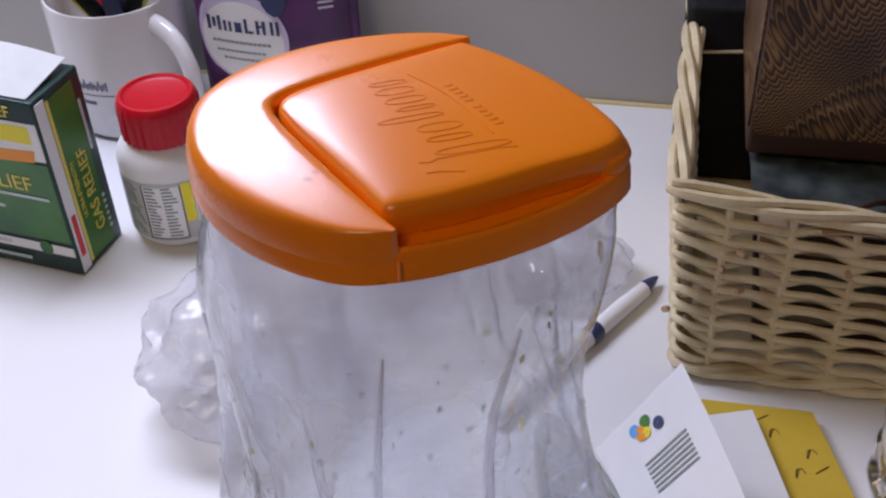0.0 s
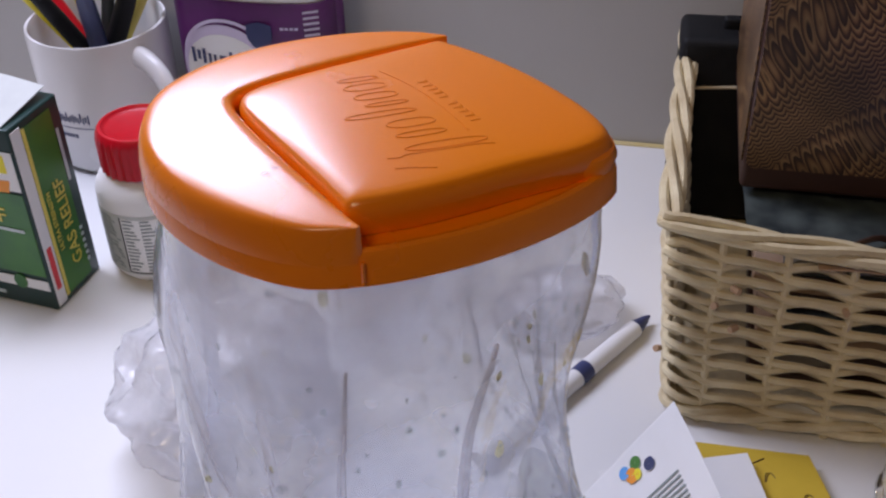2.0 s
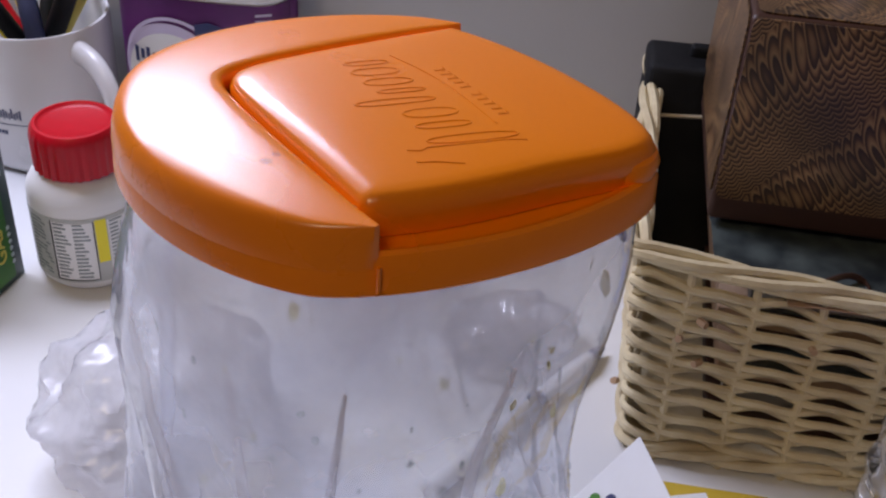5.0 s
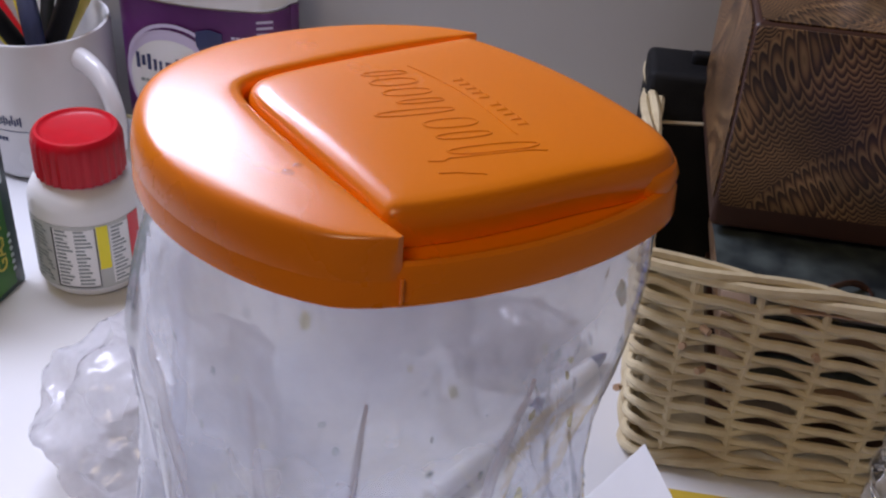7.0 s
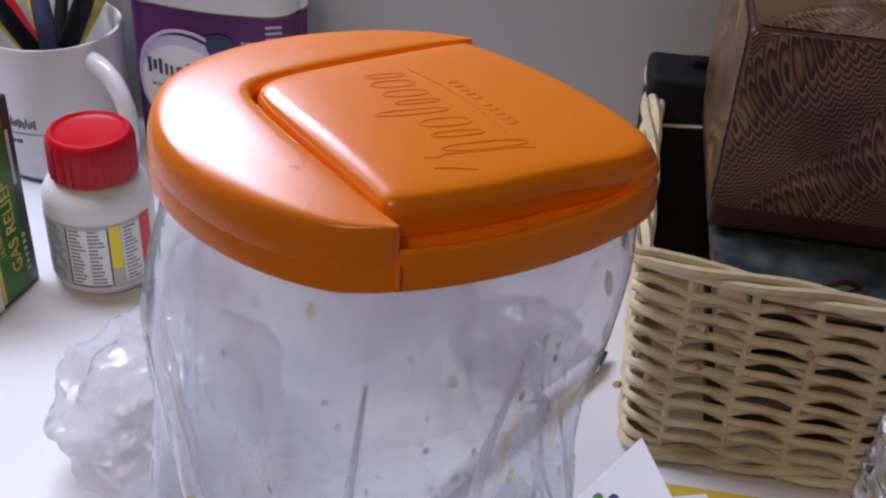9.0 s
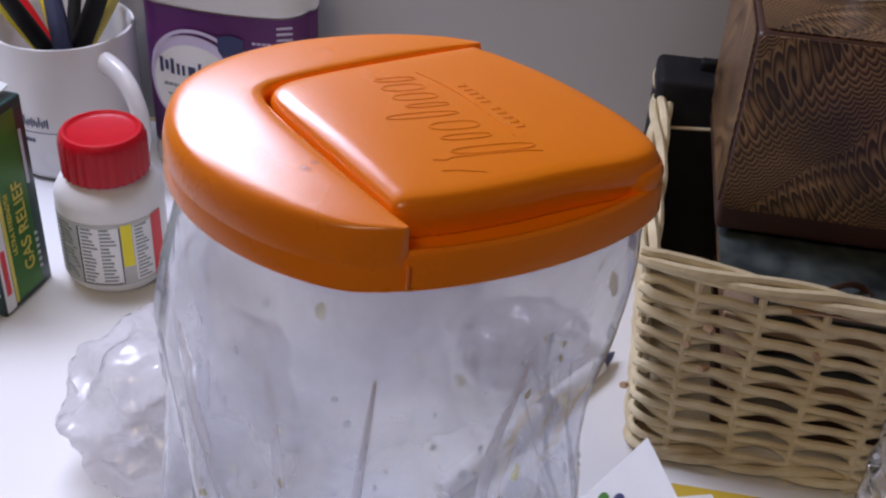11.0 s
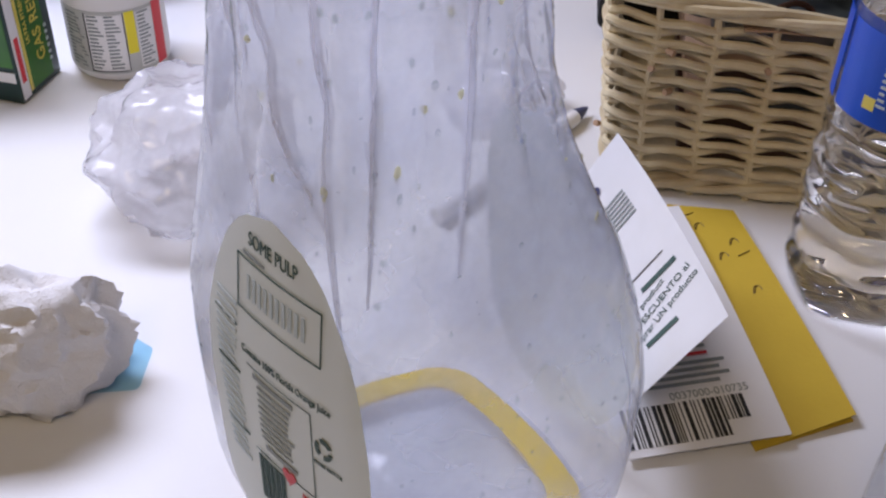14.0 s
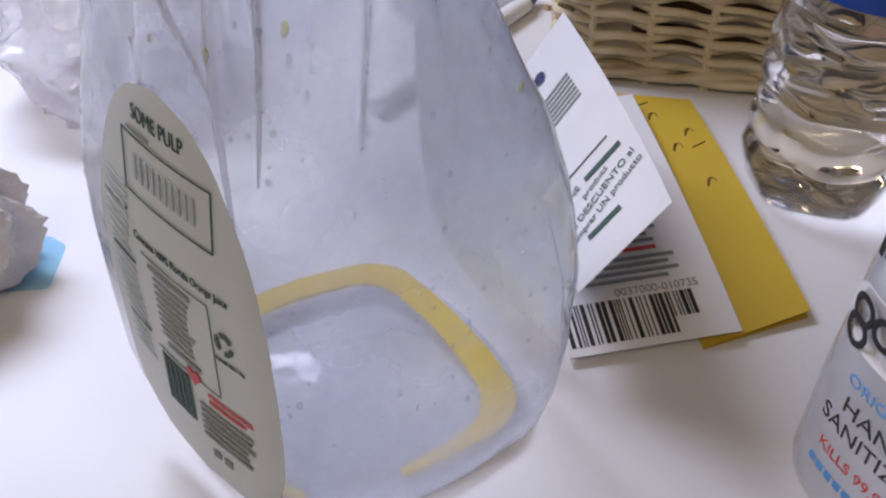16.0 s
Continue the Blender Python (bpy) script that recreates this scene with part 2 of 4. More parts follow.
def rounded(poly, r, arc=8, edge=6, bulge=0.0):
    """Polygon with rounded corners, as a list of 2D points; edges may bulge outwards."""
    pts, n, legs = [], len(poly), []
    for i in range(n):
        p, a, b = Vector(poly[i]), Vector(poly[i - 1]), Vector(poly[(i + 1) % n])
        da, db = (a - p).normalized(), (b - p).normalized()
        half = math.acos(max(-1, min(1, da.dot(db)))) / 2
        t = r / math.tan(half)
        c = p + (da + db).normalized() * (r / math.sin(half))
        s, e = p + da * t - c, p + db * t - c
        total = math.atan2(s.x * e.y - s.y * e.x, s.dot(e))
        row = []
        for k in range(arc + 1):
            w = total * k / arc
            row.append(c + Vector((s.x * math.cos(w) - s.y * math.sin(w), s.x * math.sin(w) + s.y * math.cos(w))))
        legs.append(row)
    for i in range(n):
        pts += legs[i]
        a, b = legs[i][-1], legs[(i + 1) % n][0]
        d = b - a
        out = Vector((d.y, -d.x)).normalized() * bulge
        for k in range(1, edge):
            w = k / edge
            pts.append(a + d * w + out * 4 * w * (1 - w))
    return pts


def rbox(w, d, h, r=0.002, z0=0.0, arc=3):
    """A box with softly rounded edges, standing on z0, centred in x and y."""
    rings = []
    for k in range(arc + 1):
        a = math.pi / 2 * k / arc
        rings.append((z0 + r - r * math.cos(a), r - r * math.sin(a)))
    rings += [(2 * z0 + h - z, i) for z, i in rings[::-1]]
    out = []
    for z, i in rings:
        rr = max(r - i, 0.0002)
        x, y = w / 2 - i, d / 2 - i
        out.append([(*p, z) for p in rounded([(-x, -y), (x, -y), (x, y), (-x, y)], rr, 3, 1)])
    return loft(out)


def sweep(points, radius, n=6, closed=False, bm=None, flat=1.0):
    """A round strand along points; radius may be a number or a list."""
    bm = bm or bmesh.new()
    P = [Vector(p) for p in points]
    m = len(P)
    rows = []
    for i, p in enumerate(P):
        a = P[i - 1] if (i or closed) else p
        b = P[(i + 1) % m] if (i < m - 1 or closed) else p
        t = (b - a).normalized()
        up = Vector((0, 0, 1)) if abs(t.z) < 0.9 else Vector((1, 0, 0))
        s = t.cross(up).normalized()
        u = s.cross(t)
        r = radius[i] if isinstance(radius, (list, tuple)) else radius
        rows.append([bm.verts.new(p + s * (r * flat * math.cos(2 * math.pi * k / n)) + u * (r * math.sin(2 * math.pi * k / n))) for k in range(n)])
    for i in range(m if closed else m - 1):
        a, b = rows[i], rows[(i + 1) % m]
        for k in range(n):
            bm.faces.new((a[k], a[(k + 1) % n], b[(k + 1) % n], b[k]))
    if not closed:
        bm.faces.new(rows[0][::-1])
        bm.faces.new(rows[-1])
    return bm


def plate(pts, t=0.0003):
    """A thin flat piece with the outline pts in x, y and thickness t in z."""
    return loft([[(x, y, 0) for x, y in pts], [(x, y, t) for x, y in pts]])


def rect(w, h, x=0.0, y=0.0):
    return [(x, y), (x + w, y), (x + w, y + h), (x, y + h)]


def lettering(name, words, size, mat, parent, m, depth=0.0002, align="LEFT", shear=0.0, squeeze=1.0):
    cu = bpy.data.curves.new(name, "FONT")
    cu.body, cu.size, cu.extrude, cu.align_x, cu.shear = words, size, depth, align, shear
    tmp = bpy.data.objects.new(name, cu)
    me = bpy.data.meshes.new_from_object(tmp)
    bpy.data.objects.remove(tmp)
    me.transform(Matrix.Diagonal((squeeze, 1, 1, 1)))
    me.materials.append(mat)
    ob = new(name, me)
    ob.parent = parent
    ob.matrix_local = m
    return ob


def bars(name, rows, mat, parent, m, bend=None):
    """Unreadable lines of print as plain bars: rows of x, y, width, height."""
    if 1 < len(rows) <= 14:
        return [bars(name, [row], mat, parent, m, bend) for row in rows][0]
    bm = bmesh.new()
    for x, y, w, h in rows:
        loft([[(a, b, 0) for a, b in rect(w, h, x, y)], [(a, b, 0.0002) for a, b in rect(w, h, x, y)]], bm=bm)
    if bend:
        for v in bm.verts:
            v.co = bend(v.co)
    return part(name, bm, mat, parent, smooth=False, m=m)


def bent(ob, f):
    """Lay a flat print on a curved face."""
    for v in ob.data.vertices:
        v.co = f(v.co)
    return ob


def up_face(x, y, z, yaw):
    """A print's frame on an upright face: print x runs along yaw (degrees), print y is up, print z faces out."""
    return pose(x, y, z, 90, 0, yaw)


# ---- the room ----
YAW = -13.3
ROOM = Matrix.Translation((0.146, 0.646, 0)) @ pose(0, 0, 0, 0, 0, YAW)


def slab(name, x0, x1, y0, y1, z0, z1, mat, label):
    bm = bmesh.new()
    bmesh.ops.create_cube(bm, size=1, matrix=Matrix.Translation(((x0 + x1) / 2, (y0 + y1) / 2, (z0 + z1) / 2)) @ Matrix.Diagonal((x1 - x0, y1 - y0, z1 - z0, 1)))
    ob = part(name, bm, mat, smooth=False)
    ob.matrix_world = ROOM
    return tagged(ob, label, name.split("_")[0], kind="structure")


slab("counter", -1.2, 1.2, -0.72, -0.001, -0.04, 0.0, M["counter"], "white laminate counter top, slightly glossy")
slab("wall_north", -1.25, 1.25, 0.0, 0.08, -0.9, 1.7, M["wall"], "off-white painted wall behind the counter, shade in its colour")
slab("wall_south", -1.25, 1.25, -2.48, -2.4, -0.9, 1.7, M["wall"], "plain off-white painted wall")
slab("wall_west", -1.33, -1.25, -2.48, 0.08, -0.9, 1.7, M["wall"], "plain off-white painted wall")
slab("wall_east", 1.25, 1.33, -2.48, 0.08, -0.9, 1.7, M["wall"], "plain off-white painted wall")
slab("floor", -1.33, 1.33, -2.48, 0.08, -0.98, -0.9, M["floor"], "dark floor below the counter")
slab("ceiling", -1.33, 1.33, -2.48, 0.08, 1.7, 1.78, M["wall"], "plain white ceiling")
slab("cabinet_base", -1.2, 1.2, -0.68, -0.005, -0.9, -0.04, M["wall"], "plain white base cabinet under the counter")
tagged(part("caulk_line", sweep([ROOM @ Vector((x / 20 - 1.2, -0.0015, 0.0005 + 0.0004 * math.sin(x * 1.7))) for x in range(49)], 0.0016), M["caulk"]), "thin yellowed caulk line where counter meets wall", "trim", kind="structure")

# ---- the juice jug ----
JUG = pose(0.006, 0.222, 0, 0, 0, -17)
# height: reach of the spout corner, of the back corner, of the two side corners, their shift, corner radius
SHAPE = [
    (0.000, 0.066, 0.060, 0.050, 0.006, 0.022), (0.003, 0.070, 0.064, 0.054, 0.006, 0.022), (0.010, 0.074, 0.068, 0.057, 0.006, 0.022), (0.022, 0.0770, 0.071, 0.058, 0.007, 0.022),
    (0.045, 0.079, 0.073, 0.058, 0.008, 0.021), (0.075, 0.078, 0.074, 0.058, 0.008, 0.021), (0.098, 0.073, 0.073, 0.058, 0.008, 0.021), (0.122, 0.063, 0.068, 0.057, 0.008, 0.020),
    (0.141, 0.052, 0.0635, 0.054, 0.006, 0.019), (0.158, 0.044, 0.060, 0.049, 0.003, 0.018), (0.175, 0.0390, 0.0575, 0.045, 0.001, 0.017), (0.200, 0.0360, 0.057, 0.042, 0.000, 0.017),
    (0.217, 0.0375, 0.058, 0.040, 0.000, 0.016), (0.236, 0.0425, 0.056, 0.039, 0.000, 0.016), (0.249, 0.0450, 0.051, 0.037, 0.000, 0.016), (0.259, 0.0420, 0.044, 0.034, 0.000, 0.015),
]


def shape_at(z):
    for a, b in zip(SHAPE, SHAPE[1:]):
        if z <= b[0]:
            w = (z - a[0]) / (b[0] - a[0])
            return [p + (q - p) * w for p, q in zip(a, b)]
    return SHAPE[-1]


def outline(ax, bx, cy, sy, r, grow=0.0, bulge=0.003, arc=10, edge=12, back=0.0):
    k = 0.414 * r + grow
    return rounded([(ax + k, 0), (sy, cy + back + k), (-bx - k, 0), (sy, -cy - k)], r, arc, edge, bulge)


def oval(angle, grow=0.0):
    """The lid's outline about its own centre: a pointed oval, blunt at the hinge end, keen at the spout; its reach at an angle."""
    c, d = math.cos(angle), math.sin(angle)
    a, p = (0.0440 + grow, 1.46) if c > 0 else (0.0415 + grow, 1.85)
    b = (0.0362 if d < 0 else 0.0335) + grow
    return (abs(c / a) ** p + abs(d / b) ** p) ** (-1 / p)


def jug_ring(z, grow=0.0, relief=True):
    _, ax, bx, cy, sy, r = shape_at(z)
    pts = outline(ax, bx, cy, sy, r, grow, back=0.008 * min(max((0.15 - z) / 0.08, 0), 1))
    out = []
    n = len(pts)
    for i, p in enumerate(pts):
        s = i / n * 4
        k = 0.0
        if relief and 0.12 < z < 0.246:
            # swept flutes: shallow hollows that lean towards the shoulder
            w = math.sin(math.pi * (z - 0.12) / 0.126)
            lean = 0.35 * (z - 0.18) / 0.06
            k = -0.0028 * w * (0.5 + 0.5 * math.cos(2 * math.pi * (s * 2 + lean))) - 0.0024 * w * max(0, math.cos(2 * math.pi * (s * 4 - lean * 2))) ** 4
        d = Vector(p).normalized()
        x, y = p[0] + d.x * k, p[1] + d.y * k - 0.005 * min(max((z - 0.18) / 0.07, 0), 1)
        # the neck rounds off into the oval of the lid
        w = min(max((z - 0.215) / 0.044, 0), 1) ** 1.3
        ux, uy = x + 0.0004, y + 0.0053
        reach = oval(math.atan2(uy, ux), -0.0015)
        f = 1 - w + w * reach / math.hypot(ux, uy)
        out.append((ux * f - 0.0004, uy * f - 0.0053, z))
    return out


ZS = [0.0, 0.0015, 0.003, 0.006, 0.01, 0.016] + [0.022 + 0.006 * i for i in range(38)] + [0.249, 0.253, 0.2565, 0.259]
jug = thing("juice_jug", JUG, "empty clear plastic juice jug with orange lid and juice residue", "jug")
rings = [jug_ring(z) for z in ZS]
body = part("body", loft(rings, cap1=False), M["jug"], jug, "cloudy clear plastic with drops and pulp")
body.visible_shadow = False
# the raised middle of the base, and the juice left in the groove round it
foot = [[(x * f, y * f, z) for x, y, _ in jug_ring(0.006, -0.001, False)] for f, z in ((0.98, 0.004), (0.80, 0.004), (0.62, 0.012), (0.30, 0.017), (0.01, 0.018))]
part("base_dome", loft(foot, cap0=False), M["jug"], jug)


def base_pt(f, i, z):
    x, y, _ = jug_ring(0.008, -0.0015, False)[i]
    return (x * f, y * f, z)


nring = len(rings[0])
# a wide band of juice in the groove, broken towards the spout side
first, count = int(nring * 0.93), int(nring * 0.90)
pool = []
for f, z in ((0.90, 0.0052), (0.91, 0.0072), (0.74, 0.0072), (0.73, 0.0052), (0.90, 0.0052)):
    row = []
    for i in range(count):
        w = min(1.0, 6 * i / count, 6 * (count - 1 - i) / count)
        wave = 0.012 * noise.noise((i * 0.15, f, 2.0))
        row.append(base_pt(0.82 + (f - 0.82) * (0.25 + 0.75 * w) + wave, (first + i) % nring, z))
    pool.append(row)
part("juice", loft(pool, close=False), M["juice"], jug, "thin broken ring of leftover yellow juice")


def on_jug(dist, z, off, middle=60):
    """A point on a face, dist along it from its middle; the label side unless told otherwise."""
    key = round(z, 4)
    if key not in CACHE:
        pts = [Vector((p[0], p[1])) for p in jug_ring(z, 0.0, False)]
        lens = [0.0]
        for a, b in zip(pts, pts[1:] + pts[:1]):
            lens.append(lens[-1] + (b - a).length)
        CACHE[key] = (pts, lens)
    pts, lens = CACHE[key]
    n = len(pts)
    mid = lens[middle]
    q = (mid + dist) % lens[-1]
    for i in range(n):
        if lens[i + 1] >= q:
            a, b = pts[i], pts[(i + 1) % n]
            p = a + (b - a) * ((q - lens[i]) / max(lens[i + 1] - lens[i], 1e-9))
            d = (b - a).normalized()
            return Vector((p.x + d.y * off, p.y - d.x * off, z))
    return Vector((*pts[0], z))


CACHE = {}
LAB0, LABX, LABH = 0.008, 0.009, 0.139


def label_half(z):
    w = (z - LAB0) / LABH
    return 0.037 * max(0.0, (1 - abs(2 * w - 0.72) ** 2.6 / 1.28 ** 2.6)) ** 0.5 if w > 0.36 else 0.037 * max(0.0, 1 - ((0.36 - w) / 0.36) ** 5) ** 0.5


def lay(co, off=0.0009):
    return on_jug(co.x * 0.82 + LABX, co.y + 0.002, off + co.z)


rows = []
for k in range(41):
    z = LAB0 + LABH * k / 40
    h = max(label_half(z), 0.0006)
    rows.append([on_jug(LABX + h * (2 * i / 28 - 1), z, 0.0006) for i in range(29)])
label = part("back_label", loft(rows, close=False), M["label"], jug, "pale oval paper label with printed facts")


def jug_print(name, words, size, x, z, mat, squeeze=1.0, align="LEFT"):
    return bent(lettering(name, words, size, mat, label, Matrix(), 0.0001, align, 0, squeeze), lambda c: lay(Vector((c.x + x, c.y + z, c.z))))


def jug_bars(rows, mat, name="print"):
    fine = []
    for x, y, w, h in rows:
        k = max(1, int(w / 0.004))
        fine += [(x + w * i / k, y, w / k, h) for i in range(k)]
    return bars(name, fine, mat, label, Matrix(), bend=lay)


jug_print("title", "SOME PULP", 0.0062, -0.013, 0.1330, M["dark_ink"], 0.82)
jug_print("claim", "Contains 100% Florida Orange Juice", 0.0040, -0.018, 0.094, M["dark_ink"], 0.8)
jug_print("recycle_words", "PLEASE RECYCLE", 0.0020, 0.020, 0.071, M["dark_ink"], 0.9)
jug_bars([(-0.020, 0.1275, 0.044, 0.0005), (-0.020, 0.1095, 0.044, 0.0005), (-0.020, 0.1095, 0.0005, 0.018), (0.0235, 0.1095, 0.0005, 0.018)], M["dark_ink"], "date_frame")
jug_bars([(-0.014 + 0.0032 * i, 0.115, 0.0016, 0.008) for i in range(10)], M["pale_ink"], "date_print")
jug_bars([(-0.016, 0.1292, 0.012, 0.001)], M["grey_ink"])
random.seed(4)
jug_bars([(-0.036 + 0.001 * abs(i - 8) * 0.2, 0.108 - 0.0034 * i, 0.014 - 0.003 * random.random(), 0.0014) for i in range(20)], M["pale_ink"], "nutrition_print")
for row in ((-0.036, 0.101, 0.015, 0.0009), (-0.036, 0.082, 0.015, 0.0009), (-0.0345, 0.056, 0.015, 0.0009)):
    jug_bars([row], M["dark_ink"], "rule")
jug_bars([(-0.012, 0.086, 0.022, 0.0018)] + [(-0.010, 0.083 - 0.0026 * i, 0.020 - 0.004 * random.random(), 0.0009) for i in range(9)] + [(-0.008, 0.058, 0.018, 0.0018)], M["grey_ink"], "ingredient_print")
jug_bars([(-0.015, 0.090, 0.034, 0.0003), (-0.015, 0.054, 0.034, 0.0003), (0.019, 0.054, 0.0003, 0.036)], M["dark_ink"], "ingredient_frame")
for i in range(15):
    jug_bars([(-0.014 + 0.0011 * i, 0.032, 0.0005 + 0.0004 * (i % 3 == 0), 0.020)], M["dark_ink"], "barcode")
jug_bars([(0.012, 0.050, 0.022, 0.0011), (0.012, 0.047, 0.018, 0.0012)], M["red_ink"], "red_print")
jug_bars([(0.006, 0.043 - 0.0027 * i, 0.028 - 0.005 * random.random(), 0.0013) for i in range(6)] + [(0.010, 0.022, 0.004, 0.003), (0.016, 0.022, 0.004, 0.003)], M["grey_ink"], "small_print")
hp = [(0.0038 * 0.0625 * 16 * math.sin(t) ** 3, 0.0038 * 0.0625 * (13 * math.cos(t) - 5 * math.cos(2 * t) - 2 * math.cos(3 * t) - math.cos(4 * t))) for t in [2 * math.pi * i / 28 for i in range(28)]]
hb = plate(hp, 0.0002)
for v in hb.verts:
    v.co = lay(Vector((v.co.x + 0.005, v.co.y + 0.054, v.co.z)))
part("heart_mark", hb, M["red_ink"], label, smooth=False)
for k in range(3):
    a0 = 2 * math.pi * k / 3 + 0.5
    seg = [(0.021 + 0.0042 * math.cos(a0 + 1.5 * i / 6) + 0.004, 0.079 + 0.0042 * math.sin(a0 + 1.5 * i / 6)) for i in range(7)]
    seg += [(0.025 + 0.0024 * math.cos(a0 + 1.5 * i / 6), 0.079 + 0.0024 * math.sin(a0 + 1.5 * i / 6)) for i in range(6, -1, -1)]
    hb = plate(seg, 0.0002)
    for v in hb.verts:
        v.co = lay(v.co)
    part("recycle_arrow", hb, M["dark_ink"], label, smooth=False)

# swept ridges moulded into the upper wall; their bluish white film paints in bright highlights
M["ridge"] = clear_plastic("highlit_ridge_plastic", (0.985, 0.985, 0.99), 0.80, (0.92, 0.93, 1.0), 60, 0.3, 0.7, 0.35, 0.06, 0.2, 60, 1.4)
for start, sway, low, high, wide in ((46, 3, 0.150, 0.240, 0.0017), (50, 4, 0.138, 0.238, 0.0022), (55, 5, 0.140, 0.236, 0.0016), (61, 5, 0.150, 0.232, 0.0012), (66, 1, 0.120, 0.236, 0.0013), (72, -2, 0.135, 0.240, 0.0010), (81, -3, 0.140, 0.238, 0.0012)):
    pts, rad = [], []
    for k in range(25):
        w = k / 24
        z = low + (high - low) * w
        ring = jug_ring(z)
        q = (start + sway * (math.cos(math.pi * w) - 0.4 * math.sin(2 * math.pi * w))) % nring
        a, b = Vector(ring[int(q) % nring]), Vector(ring[(int(q) + 1) % nring])
        p = a + (b - a) * (q - int(q))
        pts.append(p - Vector((p.x, p.y, 0)).normalized() * wide * 0.75)
        rad.append(wide * max(0.15, math.sin(math.pi * (0.04 + 0.92 * w)) ** 0.6))
    part("ridge", sweep(pts, rad, 10), M["ridge"], jug)

# the second label, seen through the jug from behind
rows = []
for k in range(33):
    z = 0.014 + 0.130 * k / 32
    w = max(0.0006, 0.040 * max(0.0, 1 - abs(2 * k / 32 - 1) ** 2.6) ** 0.5)
    ring = []
    for i in range(21):
        ring.append(on_jug(w * (2 * i / 20 - 1), z, 0.0006, 16))
    rows.append(ring)
part("front_label", loft(rows, close=False), M["label_back"], jug, "white back of the opposite label seen through plastic")

# raised outline marks down the spout corner, where the brand is moulded
for k in range(5):
    z = 0.172 - 0.0125 * k
    ax = shape_at(z)[1]
    pts = []
    for i in range(20):
        t = 2 * math.pi * i / 20
        y, dz = 0.0048 * math.cos(t) - 0.004, 0.0045 * math.sin(t)
        a2 = shape_at(z + dz)[1]
        pts.append((a2 - 0.0002 - 0.55 * abs(y) ** 1.15 * 3.2, y, z + dz))
    part("moulded_mark", sweep(pts, 0.00045, 5, True), M["jug"], jug)

for side in (-1, 1):
    pts = []
    for k in range(16):
        z = 0.112 - 0.005 * k
        y = -0.004 + side * 0.0042 * (1 - k / 15)
        pts.append((shape_at(z)[1] - 0.0002 - 1.76 * abs(y) ** 1.15, y, z))
    part("moulded_line", sweep(pts, 0.0004, 5), M["jug"], jug)

# drops and pulp clinging to the wall
random.seed(11)
for kind, count, mat in (("drop", 460, "drop"), ("pulp", 40, "pulp")):
    bm = bmesh.new()
    for _ in range(count):
        z = random.uniform(0.05 if kind == "drop" else 0.13, 0.243)
        ring = jug_ring(z)
        i = random.randrange(len(ring))
        p, q = Vector(ring[i]), Vector(ring[(i + 1) % len(ring)])
        t = (q - p).normalized()
        out = Vector((t.y, -t.x, 0))
        s = random.uniform(0.0003, 0.0010) if kind == "drop" else random.choice((0.0005, 0.0007, 0.0010, 0.0013))
        m = Matrix.Translation(p + out * 0.0001) @ Matrix((t.to_4d(), Vector((0, 0, 1, 0)), out.to_4d(), (0, 0, 0, 1))).transposed()
        m[3][0] = m[3][1] = m[3][2] = 0
        bmesh.ops.create_icosphere(bm, subdivisions=2, radius=1, matrix=m @ Matrix.Diagonal((s * random.uniform(0.6, 1.2), s * random.uniform(0.8, 2.2), s * 0.2, 1)))
    if kind == "pulp":
        for v in bm.verts:
            v.co += noise.noise_vector(v.co * 900) * 0.0004
    M["drop"] = M.get("drop") or clear_plastic("water_drop", (0.9, 0.92, 0.92), 0.15, (0.8, 0.8, 0.8), 30, 0.4, 0.7, 0.03, 0.02, 0.0)
    M["pulp"] = M.get("pulp") or clear_plastic("juice_pulp", (0.97, 0.96, 0.85), 0.6, (0.86, 0.84, 0.62), 300, 0.3, 0.6, 0.2, 0.25, 0.2)
    tagged(part(kind + "_spatter", bm, M[mat], jug), kind="stuff")

# ---- the lid ----
LID = pose(0.0016, -0.0053, 0, 0, 0, 2)
lid = new("lid")
lid.parent, lid.matrix_local = jug, LID
lid["label"] = "orange plastic flip-top lid with raised lettering"


def lid_out(grow=0.0, n=132):
    return [Vector((oval(a, grow) * math.cos(a) - 0.0020, oval(a, grow) * math.sin(a))) for a in [2 * math.pi * i / n for i in range(n)]]


def lid_z(x, y, rise=0.0):
    """The domed top of the lid."""
    d = ((x + 0.001) / 0.044) ** 2 + (y / 0.036) ** 2
    return 0.2714 - 0.0014 * d + rise


rim = []
for g, z in ((-0.0010, 0.2582), (0.0000, 0.2580), (0.0006, 0.2586), (0.0003, 0.2636), (-0.0003, 0.2645), (-0.0012, 0.2648), (-0.0020, 0.2642), (-0.0036, 0.2638), (-0.0090, 0.2638)):
    rim.append([(*p, z) for p in lid_out(g)])
part("skirt", loft(rim), M["orange"], lid)


def seam_x(y):
    return -0.0264 + 1.12 * (math.sqrt(y * y + 0.000016) - 0.004)


def lid_pieces(side):
    """Outline points of the flap side and of the fixed side, and the seam, all running from the near end to the far end."""
    base = [Vector(p) for p in lid_out(0.0004)] if side else [p * (1 - ((0.0044 if p.y < 0 else 0.0014) * (1 - max(0, p.normalized().x) ** 24)) / p.length) for p in lid_out(0.0)]
    seam = [Vector((seam_x(y), y)) for y in [-0.040 + 0.080 * i / 160 for i in range(161)]]
    seam = [p for p in seam if inside_outline(p, base)]
    right = sorted([p for p in base if p.x > seam_x(p.y)], key=lambda p: math.atan2(p.y, p.x))
    left = sorted([p for p in base if p.x <= seam_x(p.y)], key=lambda p: math.atan2(p.y, -p.x))
    return right, left, seam


